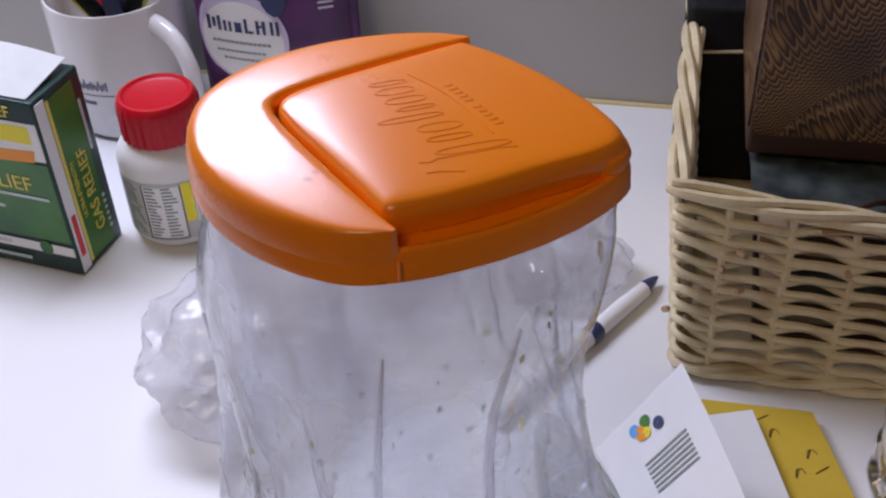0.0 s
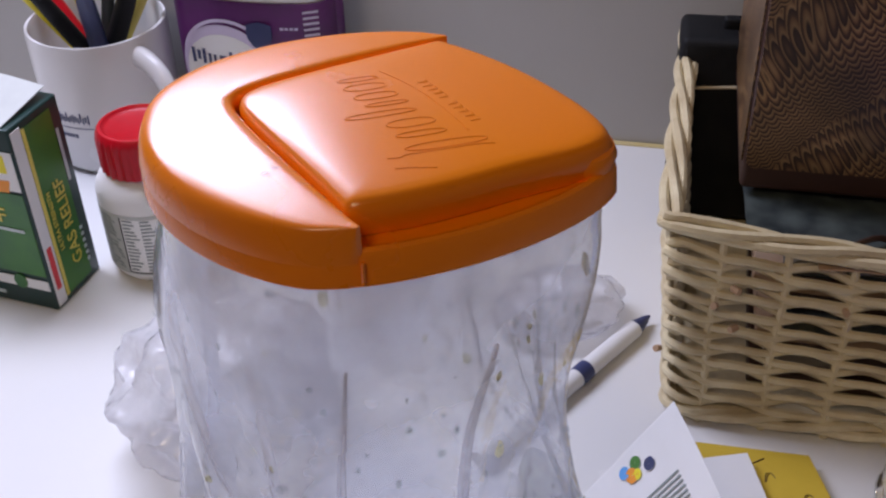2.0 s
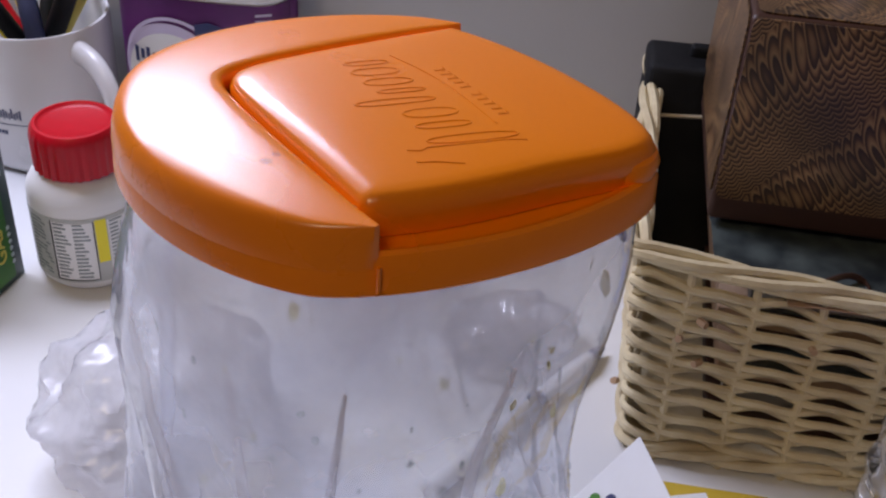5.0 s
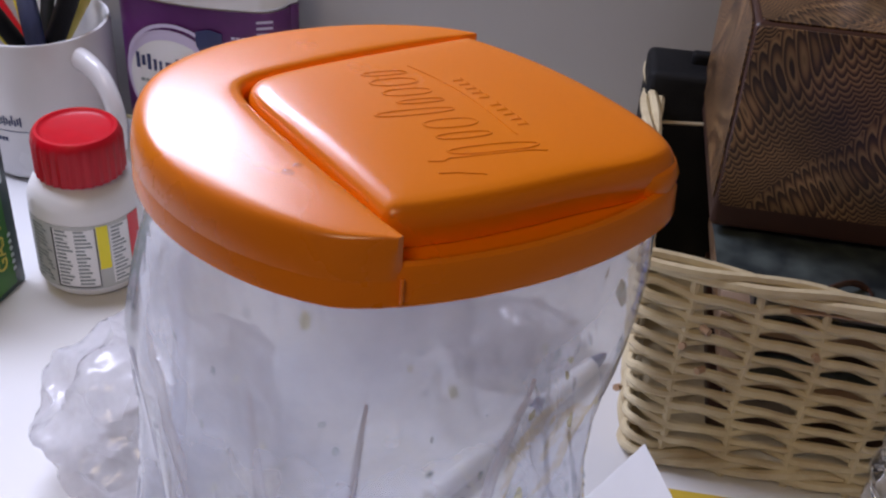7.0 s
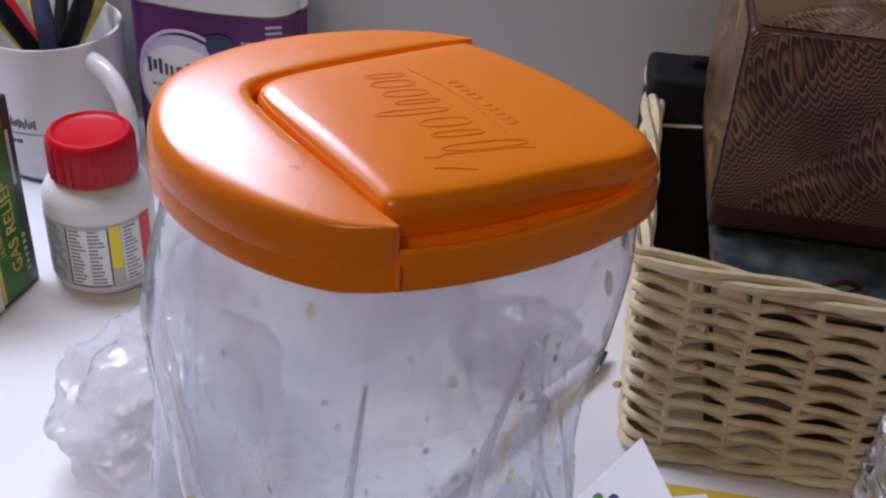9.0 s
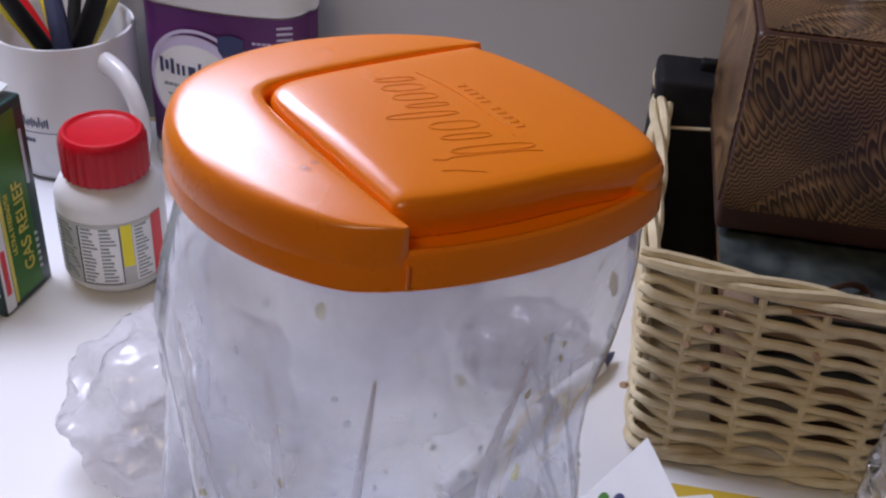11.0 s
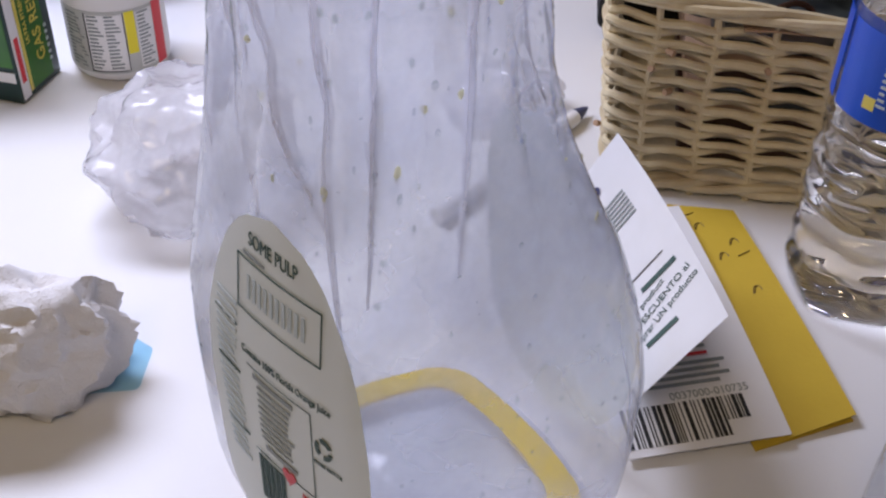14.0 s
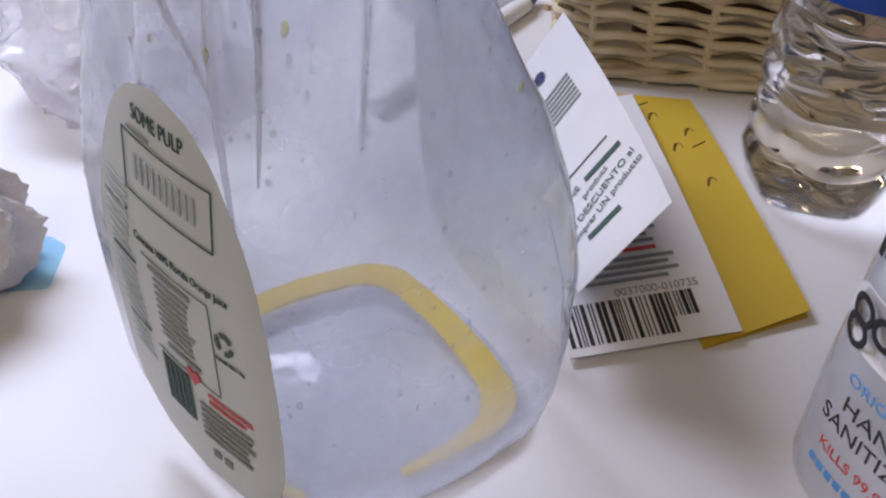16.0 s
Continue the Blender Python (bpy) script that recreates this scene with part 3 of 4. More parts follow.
def resample(pts, n):
    lens = [0.0]
    for a, b in zip(pts, pts[1:]):
        lens.append(lens[-1] + (b - a).length)
    out, k = [], 0
    for i in range(n):
        q = lens[-1] * i / (n - 1)
        while k < len(pts) - 2 and lens[k + 1] < q:
            k += 1
        out.append(pts[k] + (pts[k + 1] - pts[k]) * ((q - lens[k]) / max(lens[k + 1] - lens[k], 1e-9)))
    return out


def flap_piece():
    right, left, seam = lid_pieces(0)
    poly = right + seam[::-1]
    c = Vector((0.008, 0.0))
    rings = []
    for shrink, drop, low in ((0.0006, 0.0, True), (0.0, 0.0036, False), (0.0001, 0.0022, False), (0.0005, 0.0011, False), (0.0012, 0.0004, False), (0.0022, 0.0001, False), (0.0040, 0.0, False)):
        ring = []
        for p in poly:
            d = p - c
            q = c + d * (1 - (shrink + 0.0007) / max(d.length, 0.004))
            ring.append((q.x, q.y, 0.2640 if low else max(lid_z(q.x, q.y) - drop, 0.2644)))
        rings.append(ring)
    for f in (0.75, 0.5, 0.25, 0.06):
        rings.append([(c.x + (r[0] - c.x) * f, c.y + (r[1] - c.y) * f, lid_z(c.x + (r[0] - c.x) * f, c.y + (r[1] - c.y) * f)) for r in rings[6]])
    return part("flap", loft(rings), M["orange"], lid)


def fixed_piece():
    right, left, seam = lid_pieces(1)
    a, b = resample(left, 90), resample(seam, 90)
    rows = [[(p.x, p.y, 0.2628) for p in a]]
    for t, drop in ((0.0, 0.0060), (0.012, 0.0044), (0.035, 0.0027), (0.070, 0.0014), (0.12, 0.0005), (0.18, 0.0001), (0.25, 0), (0.4, 0), (0.55, 0), (0.7, 0), (0.85, 0), (0.92, 0.0001), (0.96, 0.0004), (0.985, 0.0011), (0.995, 0.0022)):
        rows.append([(p.x + (q.x - p.x) * t, p.y + (q.y - p.y) * t, max(lid_z(p.x + (q.x - p.x) * t, p.y + (q.y - p.y) * t) - 0.0005 - drop, 0.2632)) for p, q in zip(a, b)])
    rows.append([(q.x, q.y, 0.2640) for q in b])
    bm = loft(rows, close=False)
    bm.verts.ensure_lookup_table()
    for end in (0, 89):
        bm.faces.new([bm.verts[90 * k + end] for k in range(len(rows))])
    return part("top", bm, M["orange"], lid, "fixed half with a soft white sheen")


def inside_outline(s, poly):
    x, y = s
    hit = False
    for (ax, ay), (bx, by) in zip(poly, poly[1:] + poly[:1]):
        if (ay > y) != (by > y) and x < (bx - ax) * (y - ay) / (by - ay) + ax:
            hit = not hit
    return hit


flap = flap_piece()
fixed_piece()
# the pour lip at the spout corner
part("pour_lip", loft([[(0.0372 + (0.0050 - i) * math.cos(a), (0.0062 - i) * math.sin(a), z) for a in [math.pi * (k / 12 - 0.5) for k in range(13)]] + [(0.031, 0.0062 - i, z), (0.031, i - 0.0062, z)] for z, i in ((0.2636, 0.0014), (0.2642, 0.0004), (0.2660, 0.0), (0.2674, 0.0006), (0.2682, 0.0022))]), M["orange"], lid)
# the groove posts where flap and skirt meet at the near corner
part("hinge_rib", sweep([(0.0072, -0.0347, 0.2594), (0.0072, -0.0347, 0.2612), (0.0072, -0.0345, 0.2634)], 0.0003, 8), M["orange"], lid)
# raised brand marks on the flap: plain outlined strokes in place of the lettering
ALONG, ACROSS = Vector((-0.73, 0.68)), Vector((0.87, 0.48))
strokes = []
for s0, low, high, wide in ((0.0040, -0.0010, 0.0130, 0.0011), (0.0085, 0.0000, 0.0085, 0.0009), (0.0125, 0.0005, 0.0088, 0.0014), (0.0170, -0.0045, 0.0080, 0.0009), (0.0205, 0.0010, 0.0085, 0.0007), (0.0240, 0.0008, 0.0085, 0.0012), (0.0280, 0.0010, 0.0085, 0.0013), (0.0315, 0.0015, 0.0088, 0.0008)):
    ring = []
    for i in range(25):
        a = 2 * math.pi * i / 24
        p = Vector((0.0125, -0.0155)) + ALONG * (s0 + wide * math.cos(a)) + ACROSS * ((low + high) / 2 + (high - low) / 2 * math.copysign(abs(math.sin(a)) ** 0.7, math.sin(a)))
        ring.append((p.x, p.y))
    strokes.append(ring)
strokes.append([(0.0065, -0.0164), (0.0085, -0.0158), (0.0090, -0.0148), (0.0200, -0.0088), (0.0225, -0.0080)])
strokes.append([(0.0085, -0.0190), (0.0110, -0.0180), (0.0150, -0.0172)])
strokes.append([(0.0030 + 0.0145 * w - 0.0060 * (1 - w), 0.0125 - 0.0175 * w + 0.0018 * math.sin(math.pi * w)) for w in [i / 10 for i in range(11)]])
for k in range(10):
    p = Vector((0.0172, -0.0020)) + ALONG * (0.0017 * k + (0.0012 if k > 4 else 0))
    strokes.append([(p.x, p.y), (p.x + 0.0014, p.y + 0.0009), (p.x + 0.0010, p.y + 0.0016)])
for s in strokes:
    part("raised_mark", sweep([(x, y, lid_z(x, y) - 0.00015) for x, y in s], 0.00030, 6), M["orange"], flap)
# a water drop on the fixed half and two on the ledge
for x, y, z, r in ((-0.0118, -0.0236, 0.0, 0.0008), (-0.0110, -0.0215, 0.0, 0.0006), (0.0125, -0.0305, 0.2640, 0.0005), (0.0140, -0.0296, 0.2640, 0.0005), (0.0060, -0.0330, 0.2642, 0.0006)):
    bm = bmesh.new()
    bmesh.ops.create_icosphere(bm, subdivisions=2, radius=r, matrix=Matrix.Translation((x, y, (z or lid_z(x, y) - 0.0006))) @ Matrix.Diagonal((1.3, 0.9, 0.5, 1)))
    part("water_drop", bm, M["drop"], lid, "clear drop of water")

# ---- medicine box ----
gas = thing("medicine_box", pose(-0.181, 0.500, 0, 0, 0, 69.3), "dark green and white cardboard box of gas relief tablets", "box")
# local x runs along the narrow side, local y into the box towards the wide face's far end
GW, GL, GH = 0.0390, 0.085, 0.108
part("carton", rbox(GW, GL, GH, 0.0012), M["box_dark"], gas, m=Matrix.Translation((GW / 2, GL / 2, 0)))


def gas_side(x, z):
    return pose(x, -0.0004, z, 90, 0, 0)


def gas_front(y, z):
    return pose(-0.0004, y, z, 90, 0, -90)


part("side_print", plate(rect(0.022, 0.100, 0.009, 0.004)), M["box_green"], gas, m=gas_side(0, 0), smooth=False)
part("side_print", plate(rect(0.007, 0.104, 0.001, 0.002)), M["white_card"], gas, "white stripe", m=gas_side(0, 0), smooth=False)
part("side_print", plate(rect(0.0022, 0.100, 0.0085, 0.004), 0.0005), M["gold"], gas, "gold stripe", m=gas_side(0, 0), smooth=False)
lettering("side_lettering", "GAS RELIEF", 0.0105, M["gold"], gas, gas_side(0.0265, 0.016) @ pose(0, 0, 0.0006, 0, 0, 90), squeeze=1.0)
lettering("side_lettering", "ULTRA STRENGTH", 0.0042, M["gold"], gas, gas_side(0.0155, 0.030) @ pose(0, 0, 0.0006, 0, 0, 90), squeeze=1.0)
bars("brand_print", [(0.0025, 0.012, 0.0035, 0.026)], M["red_ink"], gas, gas_side(0, 0) @ pose(0, 0, 0.0005))
bars("side_print", [(0.030, 0.012 + 0.004 * i, 0.0022, 0.002) for i in range(6)] + [(0.0315, 0.062, 0.002, 0.030)], M["pale_ink"], gas, gas_side(0, 0) @ pose(0, 0, 0.0005))
part("front_print", plate(rect(0.083, 0.050, -0.084, 0.022)), M["box_green"], gas, m=gas_front(0, 0), smooth=False)
part("front_print", plate(rect(0.083, 0.022, -0.084, 0.074), 0.0004), M["white_card"], gas, "white panel", m=gas_front(0, 0), smooth=False)
part("front_print", plate(rect(0.030, 0.010, -0.036, 0.084), 0.0006), M["yellow_ink"], gas, "yellow panel", m=gas_front(0, 0), smooth=False)
part("front_print", plate([(-0.036, 0.071), (-0.008, 0.073), (-0.006, 0.080), (-0.032, 0.078)], 0.0007), M["orange_ink"], gas, "orange flash", m=gas_front(0, 0), smooth=False)
part("front_print", plate(rect(0.083, 0.006, -0.084, 0.013), 0.0004), M["white_card"], gas, "white band", m=gas_front(0, 0), smooth=False)
part("tablet_print", plate([(-0.018 + 0.004 * math.cos(a), 0.0165 + 0.0045 * math.sin(a)) for a in [2 * math.pi * i / 20 for i in range(20)]], 0.0007), M["box_green"], gas, "green dot", m=gas_front(0, 0), smooth=False)
lettering("front_lettering", "GAS RELIEF", 0.0125, M["gold"], gas, gas_front(0, 0) @ pose(-0.076, 0.054, 0.0006), squeeze=1.0)
lettering("front_lettering", "GAS RELIEF", 0.0090, M["gold"], gas, gas_front(0, 0) @ pose(-0.054, 0.0985, 0.0006), squeeze=0.9)
bars("front_small_print", [(-0.040, 0.049, 0.034, 0.0018), (-0.070, 0.040, 0.034, 0.002), (-0.070, 0.034, 0.028, 0.002), (-0.06, 0.006, 0.03, 0.002), (-0.07, 0.0152, 0.03, 0.0018)], M["pale_ink"], gas, gas_front(0, 0) @ pose(0, 0, 0.0006))
part("top_flap", loft([[(0.002, 0.004 + 0.08 * i / 12, GH + 0.0004), (GW - 0.002, 0.004 + 0.08 * i / 12, GH + 0.004 + 0.004 * math.sin(math.pi * i / 12)), (GW - 0.002, 0.004 + 0.08 * i / 12, GH + 0.0045 + 0.004 * math.sin(math.pi * i / 12)), (0.002, 0.004 + 0.08 * i / 12, GH + 0.0009)] for i in range(13)]), M["label_grey"], gas, "lifted greyish carton flap")

# ---- pill bottle ----
pill = thing("pill_bottle", pose(-0.1340, 0.5465, 0, 0, 0, -90) @ Matrix.Diagonal((1, 1, 0.96, 1)), "white plastic pill bottle with red screw cap and grey label", "bottle")
part("body", lathe([(0.020, 0.0), (0.0245, 0.001), (0.0268, 0.004), (0.0275, 0.008), (0.0275, 0.052), (0.0268, 0.055), (0.0245, 0.0595), (0.0205, 0.062), (0.0190, 0.0635), (0.0190, 0.070)]), M["white_plastic"], pill)
part("cap", lathe([(0.0208, 0.064), (0.0215, 0.0645), (0.0215, 0.083), (0.0208, 0.0862), (0.0195, 0.0880), (0.0180, 0.0882), (0.0172, 0.0870), (0.0155, 0.0862), (0.0005, 0.0860)], 120, wob=lambda a, z: 0.00045 * math.cos(a * 30) if z < 0.084 else 0), M["red_cap"], pill, "ribbed red cap with sunken top")


def wrap(r):
    return lambda c: Vector(((r + c.z) * math.cos(c.x / r), (r + c.z) * math.sin(c.x / r), c.y))


def band_bm(x0, x1, z0, z1, t=0.0002):
    k = max(2, int((x1 - x0) / 0.002))
    return loft([[(x0 + (x1 - x0) * i / k, z0, 0), (x0 + (x1 - x0) * i / k, z1, 0), (x0 + (x1 - x0) * i / k, z1, t), (x0 + (x1 - x0) * i / k, z0, t)] for i in range(k + 1)])


def wrapped(name, bm, mat, parent, r, label=""):
    f = wrap(r)
    for v in bm.verts:
        v.co = f(v.co)
    return part(name, bm, mat, parent, label, smooth=False)


R = 0.0276
wrapped("label", band_bm(-0.040, 0.034, 0.007, 0.046), M["label_grey"], pill, R)
wrapped("label_panel", band_bm(-0.0115, 0.0085, 0.009, 0.044, 0.0004), M["white_card"], pill, R)
wrapped("label_strip", band_bm(0.0095, 0.0150, 0.019, 0.045, 0.0004), M["yellow_ink"], pill, R)
wrapped("label_panel", band_bm(0.0155, 0.026, 0.009, 0.044, 0.0004), M["white_card"], pill, R)
wrapped("label_strip", band_bm(0.0265, 0.034, 0.007, 0.046, 0.0004), M["red_ink"], pill, R)
random.seed(7)
pr = []
for i in range(15):
    pr += [(-0.0105, 0.0425 - 0.0023 * i, 0.004 + 0.004 * random.random(), 0.0011), (-0.001, 0.0425 - 0.0023 * i, 0.004 + 0.004 * random.random(), 0.0011), (0.0165, 0.0425 - 0.0023 * i, 0.004 + 0.004 * random.random(), 0.0010), (-0.026, 0.0425 - 0.0023 * i, 0.008 + 0.005 * random.random(), 0.0010)]
bars("small_print", pr, M["grey_ink"], pill, Matrix(), bend=lambda c: wrap(R)(c + Vector((0, 0, 0.0005))))
bars("rules", [(-0.012, 0.0085, 0.0004, 0.036), (-0.0122, 0.0085, 0.0005, 0.036), (0.0085, 0.0085, 0.0005, 0.036)] + [(-0.012 + 0.002 * i, 0.0085, 0.002, 0.0005) for i in range(10)], M["black_ink"], pill, Matrix(), bend=lambda c: wrap(R)(c + Vector((0, 0, 0.0005))))

# ---- mug with pens ----
mug = thing("mug", pose(-0.182, 0.672, 0, 0, 0, -44), "white ceramic mug holding pens, with faint lettering", "mug")
part("bowl", lathe([(0.034, 0), (0.0385, 0.001), (0.0415, 0.005), (0.042, 0.012), (0.042, 0.0845), (0.0415, 0.086), (0.0400, 0.086), (0.0390, 0.0835), (0.0390, 0.012), (0.036, 0.007), (0.001, 0.006)]), M["mug"], mug)
hpts = [(0.040 + 0.031 * math.sin(a) ** 0.8, 0, 0.0435 + 0.0305 * math.cos(a)) for a in [math.pi * i / 20 for i in range(21)]]
part("handle", sweep(hpts, [0.0072 - 0.0012 * math.sin(math.pi * i / 20) for i in range(21)], 12, flat=0.8), M["mug"], mug)
bars("lettering_mark", [(-0.058 + 0.0016 * i, 0.037 + 0.001 * (i % 2), 0.0009, 0.004 + 0.002 * (i % 3 == 0)) for i in range(13)] + [(-0.061 + 0.0025 * i, 0.0335, 0.0025, 0.0004) for i in range(11)] + [(-0.060 + 0.0022 * i, 0.027, 0.0015, 0.0025) for i in range(6)], M["navy"], mug, Matrix(), bend=lambda c: wrap(0.0421)(c))
random.seed(5)
PENS = [("red_cap", 0.0055), ("yellow_ink", 0.0042), ("black_leather", 0.005), ("navy", 0.0055), ("black_leather", 0.006), ("gold", 0.0048), ("box_green", 0.004), ("black_leather", 0.004), ("yellow_ink", 0.0036)]
for k, (mat, r) in enumerate(PENS):
    a = 2 * math.pi * k / len(PENS) + 3.6
    foot_p = Vector((-0.022 * math.cos(a), -0.022 * math.sin(a), 0.007 + r))
    top_p = Vector((0.033 * math.cos(a), 0.033 * math.sin(a), 0.105))
    d = (top_p - foot_p).normalized()
    pen = thing("pen", mug.matrix_world, ("red", "yellow", "black", "navy", "black", "gold", "green", "black", "yellow")[k] + " pen standing in the white mug", "pen", "pens in the mug")
    part("barrel", sweep([foot_p, foot_p + d * 0.004, foot_p + d * 0.10, foot_p + d * (0.125 + 0.01 * random.random())], [r * 0.4, r, r, r * 0.85], 10), M[mat], pen)

# ---- laxative bottle ----
mira = thing("powder_bottle", pose(-0.0820, 0.6645, 0, 0, 0, -15), "white plastic bottle with purple wraparound label", "bottle")


def mira_ring(z, w=0.0505, d=0.0235, r=0.018):
    return [(*p, z) for p in rounded([(-w, -d), (w, -d), (w, d), (-w, d)], r, 10, 12, 0.003)]


part("body", loft([mira_ring(0, 0.046, 0.019), mira_ring(0.002, 0.0495, 0.0225), mira_ring(0.006), mira_ring(0.012, 0.0495, 0.0225), mira_ring(0.014, 0.0492, 0.0222), mira_ring(0.108, 0.0492, 0.0222), mira_ring(0.110), mira_ring(0.122), mira_ring(0.134, 0.047, 0.022), mira_ring(0.146, 0.036, 0.021, 0.017), mira_ring(0.150, 0.026, 0.0215, 0.0195), mira_ring(0.165, 0.025, 0.0215, 0.0195)]), M["white_plastic"], mira)
part("label", loft([mira_ring(0.0165, 0.0498, 0.0228), mira_ring(0.1075, 0.0498, 0.0228)], cap0=False, cap1=False), M["purple"], mira)


def mira_y(x):
    """How far the front face stands out at x."""
    s = min(abs(x) / 0.0318, 1.0)
    y = 0.0228 + 0.003 * (1 - s * s)
    if abs(x) > 0.0318:
        y = 0.0228 - 0.018 + math.sqrt(max(0.018 ** 2 - (abs(x) - 0.0318) ** 2, 0))
    return y


def on_mira(c):
    return Vector((c.x, -mira_y(c.x) - 0.0004 - c.z, c.y))


def mira_disc(cx, cz, rx, rz, mat, lift, name, a0=0.0, a1=2 * math.pi, hollow=0.0):
    rings2 = []
    for k in range(9):
        f = hollow + (1 - hollow) * k / 8
        rings2.append([(cx + rx * max(f, 0.01) * math.cos(a0 + (a1 - a0) * i / 40), cz + rz * max(f, 0.01) * math.sin(a0 + (a1 - a0) * i / 40), lift) for i in range(41)])
    bm = loft(rings2, close=False)
    for v in bm.verts:
        v.co = on_mira(v.co)
    return part(name, bm, mat, mira, smooth=False)


mira_disc(-0.014, 0.062, 0.030, 0.030, M["lilac"], 0.0001, "label_glow")
mira_disc(-0.014, 0.060, 0.027, 0.026, M["white_card"], 0.0003, "label_panel")
mira_disc(-0.012, 0.066, 0.0305, 0.030, M["lilac"], 0.0005, "label_arc", 1.0, 3.0, 0.93)
sh = plate([(0.002, 0.094), (0.0095, 0.096), (0.017, 0.094), (0.017, 0.086), (0.014, 0.081), (0.0095, 0.078), (0.005, 0.081), (0.002, 0.086)], 0.0003)
for v in sh.verts:
    v.co = on_mira(v.co + Vector((0, 0, 0.0005)))
part("shield_mark", sh, M["navy"], mira, smooth=False)
# the brand word as plain strokes of its height and colour
bars("brand_mark", [(-0.036, 0.066, 0.0022, 0.0095), (-0.0325, 0.068, 0.0022, 0.006), (-0.029, 0.066, 0.0022, 0.0095), (-0.025, 0.066, 0.0018, 0.007), (-0.0215, 0.066, 0.0017, 0.0065), (-0.0175, 0.066, 0.0045, 0.0065), (-0.011, 0.066, 0.0019, 0.0095), (-0.009, 0.066, 0.0035, 0.0017), (-0.0035, 0.066, 0.002, 0.009), (0.0005, 0.066, 0.002, 0.009), (-0.003, 0.0705, 0.0045, 0.0015), (0.0055, 0.066, 0.002, 0.009), (0.009, 0.066, 0.002, 0.009)], M["navy"], mira, Matrix(), bend=lambda c: on_mira(c + Vector((0, 0, 0.0005))))
bars("small_print", [(-0.034 + 0.0030 * i, 0.058, 0.0024, 0.0018) for i in range(13)] + [(-0.032 + 0.0030 * i, 0.052, 0.0024, 0.0014) for i in range(11)] + [(-0.028 + 0.0030 * i, 0.047, 0.0024, 0.0014) for i in range(9)], M["grey_ink"], mira, Matrix(), bend=lambda c: on_mira(c + Vector((0, 0, 0.0005))))
bars("small_print", [(0.036, 0.084 + 0.0035 * i, 0.008, 0.0014) for i in range(6)] + [(0.022 + 0.0028 * i, 0.0915, 0.002, 0.0014) for i in range(4)], M["lilac"], mira, Matrix(), bend=lambda c: on_mira(c + Vector((0, 0, 0.0003))))

# ---- wicker basket ----
BW, BD, BH = 0.31, 0.205, 0.102
basket = thing("wicker_basket", Matrix.Translation((0.1155, 0.4045, 0)) @ pose(0, 0, 0, 0, 0, -14.5), "white painted wicker basket with worn brown spots, full of papers", "basket")
random.seed(3)
# walk round the four walls
def round_basket(s, out, z):
    """A point at s metres along the walls, out metres from their middle surface."""
    per = 2 * (BW + BD)
    s %= per
    r = 0.010
    if s < BW:
        x, y, nx, ny = s, 0, 0, -1
    elif s < BW + BD:
        x, y, nx, ny = BW, s - BW, 1, 0
    elif s < 2 * BW + BD:
        x, y, nx, ny = BW - (s - BW - BD), BD, 0, 1
    else:
        x, y, nx, ny = 0, BD - (s - 2 * BW - BD), -1, 0
    # soften the corners
    for cx, cy, sx, sy in ((0, 0, 1, 1), (BW, 0, -1, 1), (BW, BD, -1, -1), (0, BD, 1, -1)):
        ox, oy = cx + sx * r, cy + sy * r
        if (x - ox) * sx < 0 and (y - oy) * sy < 0:
            d = Vector((x - ox, y - oy)).normalized()
            x, y, nx, ny = ox + d.x * r, oy + d.y * r, d.x, d.y
    lean = z / BH
    z *= 1 - 0.11 * math.sin(math.pi * min(max(x / BW, 0), 1)) ** 0.7
    return (x + nx * (out + 0.009 * lean) + 0.0035, y + ny * (out - 0.009 * lean) + 0.0035, z)


PER = 2 * (BW + BD)
NST = 38
step = PER / NST
for k in range(NST):
    s = (k + 0.5) * step
    part("stake", sweep([round_basket(s + 0.001 * math.sin(z * 90 + k), 0, z) for z in [BH * i / 6 for i in range(7)]], 0.0019, 6), M["wicker"], basket)
NR = 18
for row in range(NR):
    z = 0.0120 + row * 0.0046
    ph = random.uniform(-0.2, 0.2)
    rr = random.uniform(0.0016, 0.0022)
    pts, rad = [], []
    N = NST * 8
    for i in range(N):
        s = PER * i / N
        w = math.cos(math.pi * s / step + math.pi * (row % 2) + 0.12 * noise.noise((s * 30, row, 0)))
        wz = noise.noise((s * 22, row * 3.1, 1.0))
        pts.append(round_basket(s, 0.0026 * w, z + 0.0016 * wz + 0.0010 * math.cos(2 * math.pi * s / step + ph)))
        rad.append(rr * (1 + 0.22 * noise.noise((s * 40, row * 1.7, 4.0))))
    part("strand", sweep(pts, rad, 7, True), M["wicker"], basket)
for name, z0, amp, count, turn in (("rim_strand", BH - 0.0005, 0.0036, 4, 7), ("foot_strand", 0.0060, 0.0028, 3, 12)):
    for k in range(count):
        pts, rad = [], []
        N = 360
        for i in range(N):
            s = PER * i / N
            a = 2 * math.pi * (turn * i / N + k / count)
            pts.append(round_basket(s, amp * math.cos(a) + 0.0006 * noise.noise((s * 30, k, 3)), z0 + amp * 0.75 * math.sin(a) + 0.0012 * noise.noise((s * 25, k * 5, 9))))
            rad.append(0.0023 * (1 + 0.2 * noise.noise((s * 35, k, 6))))
        part(name, sweep(pts, rad, 7, True), M["wicker"], basket)
bmx = bmesh.new()
bmesh.ops.create_cube(bmx, size=1, matrix=Matrix.Translation((BW / 2 + 0.0035, BD / 2 + 0.0035, 0.004)) @ Matrix.Diagonal((BW - 0.004, BD - 0.004, 0.004, 1)))
part("bottom", bmx, M["wicker"], basket, smooth=False)
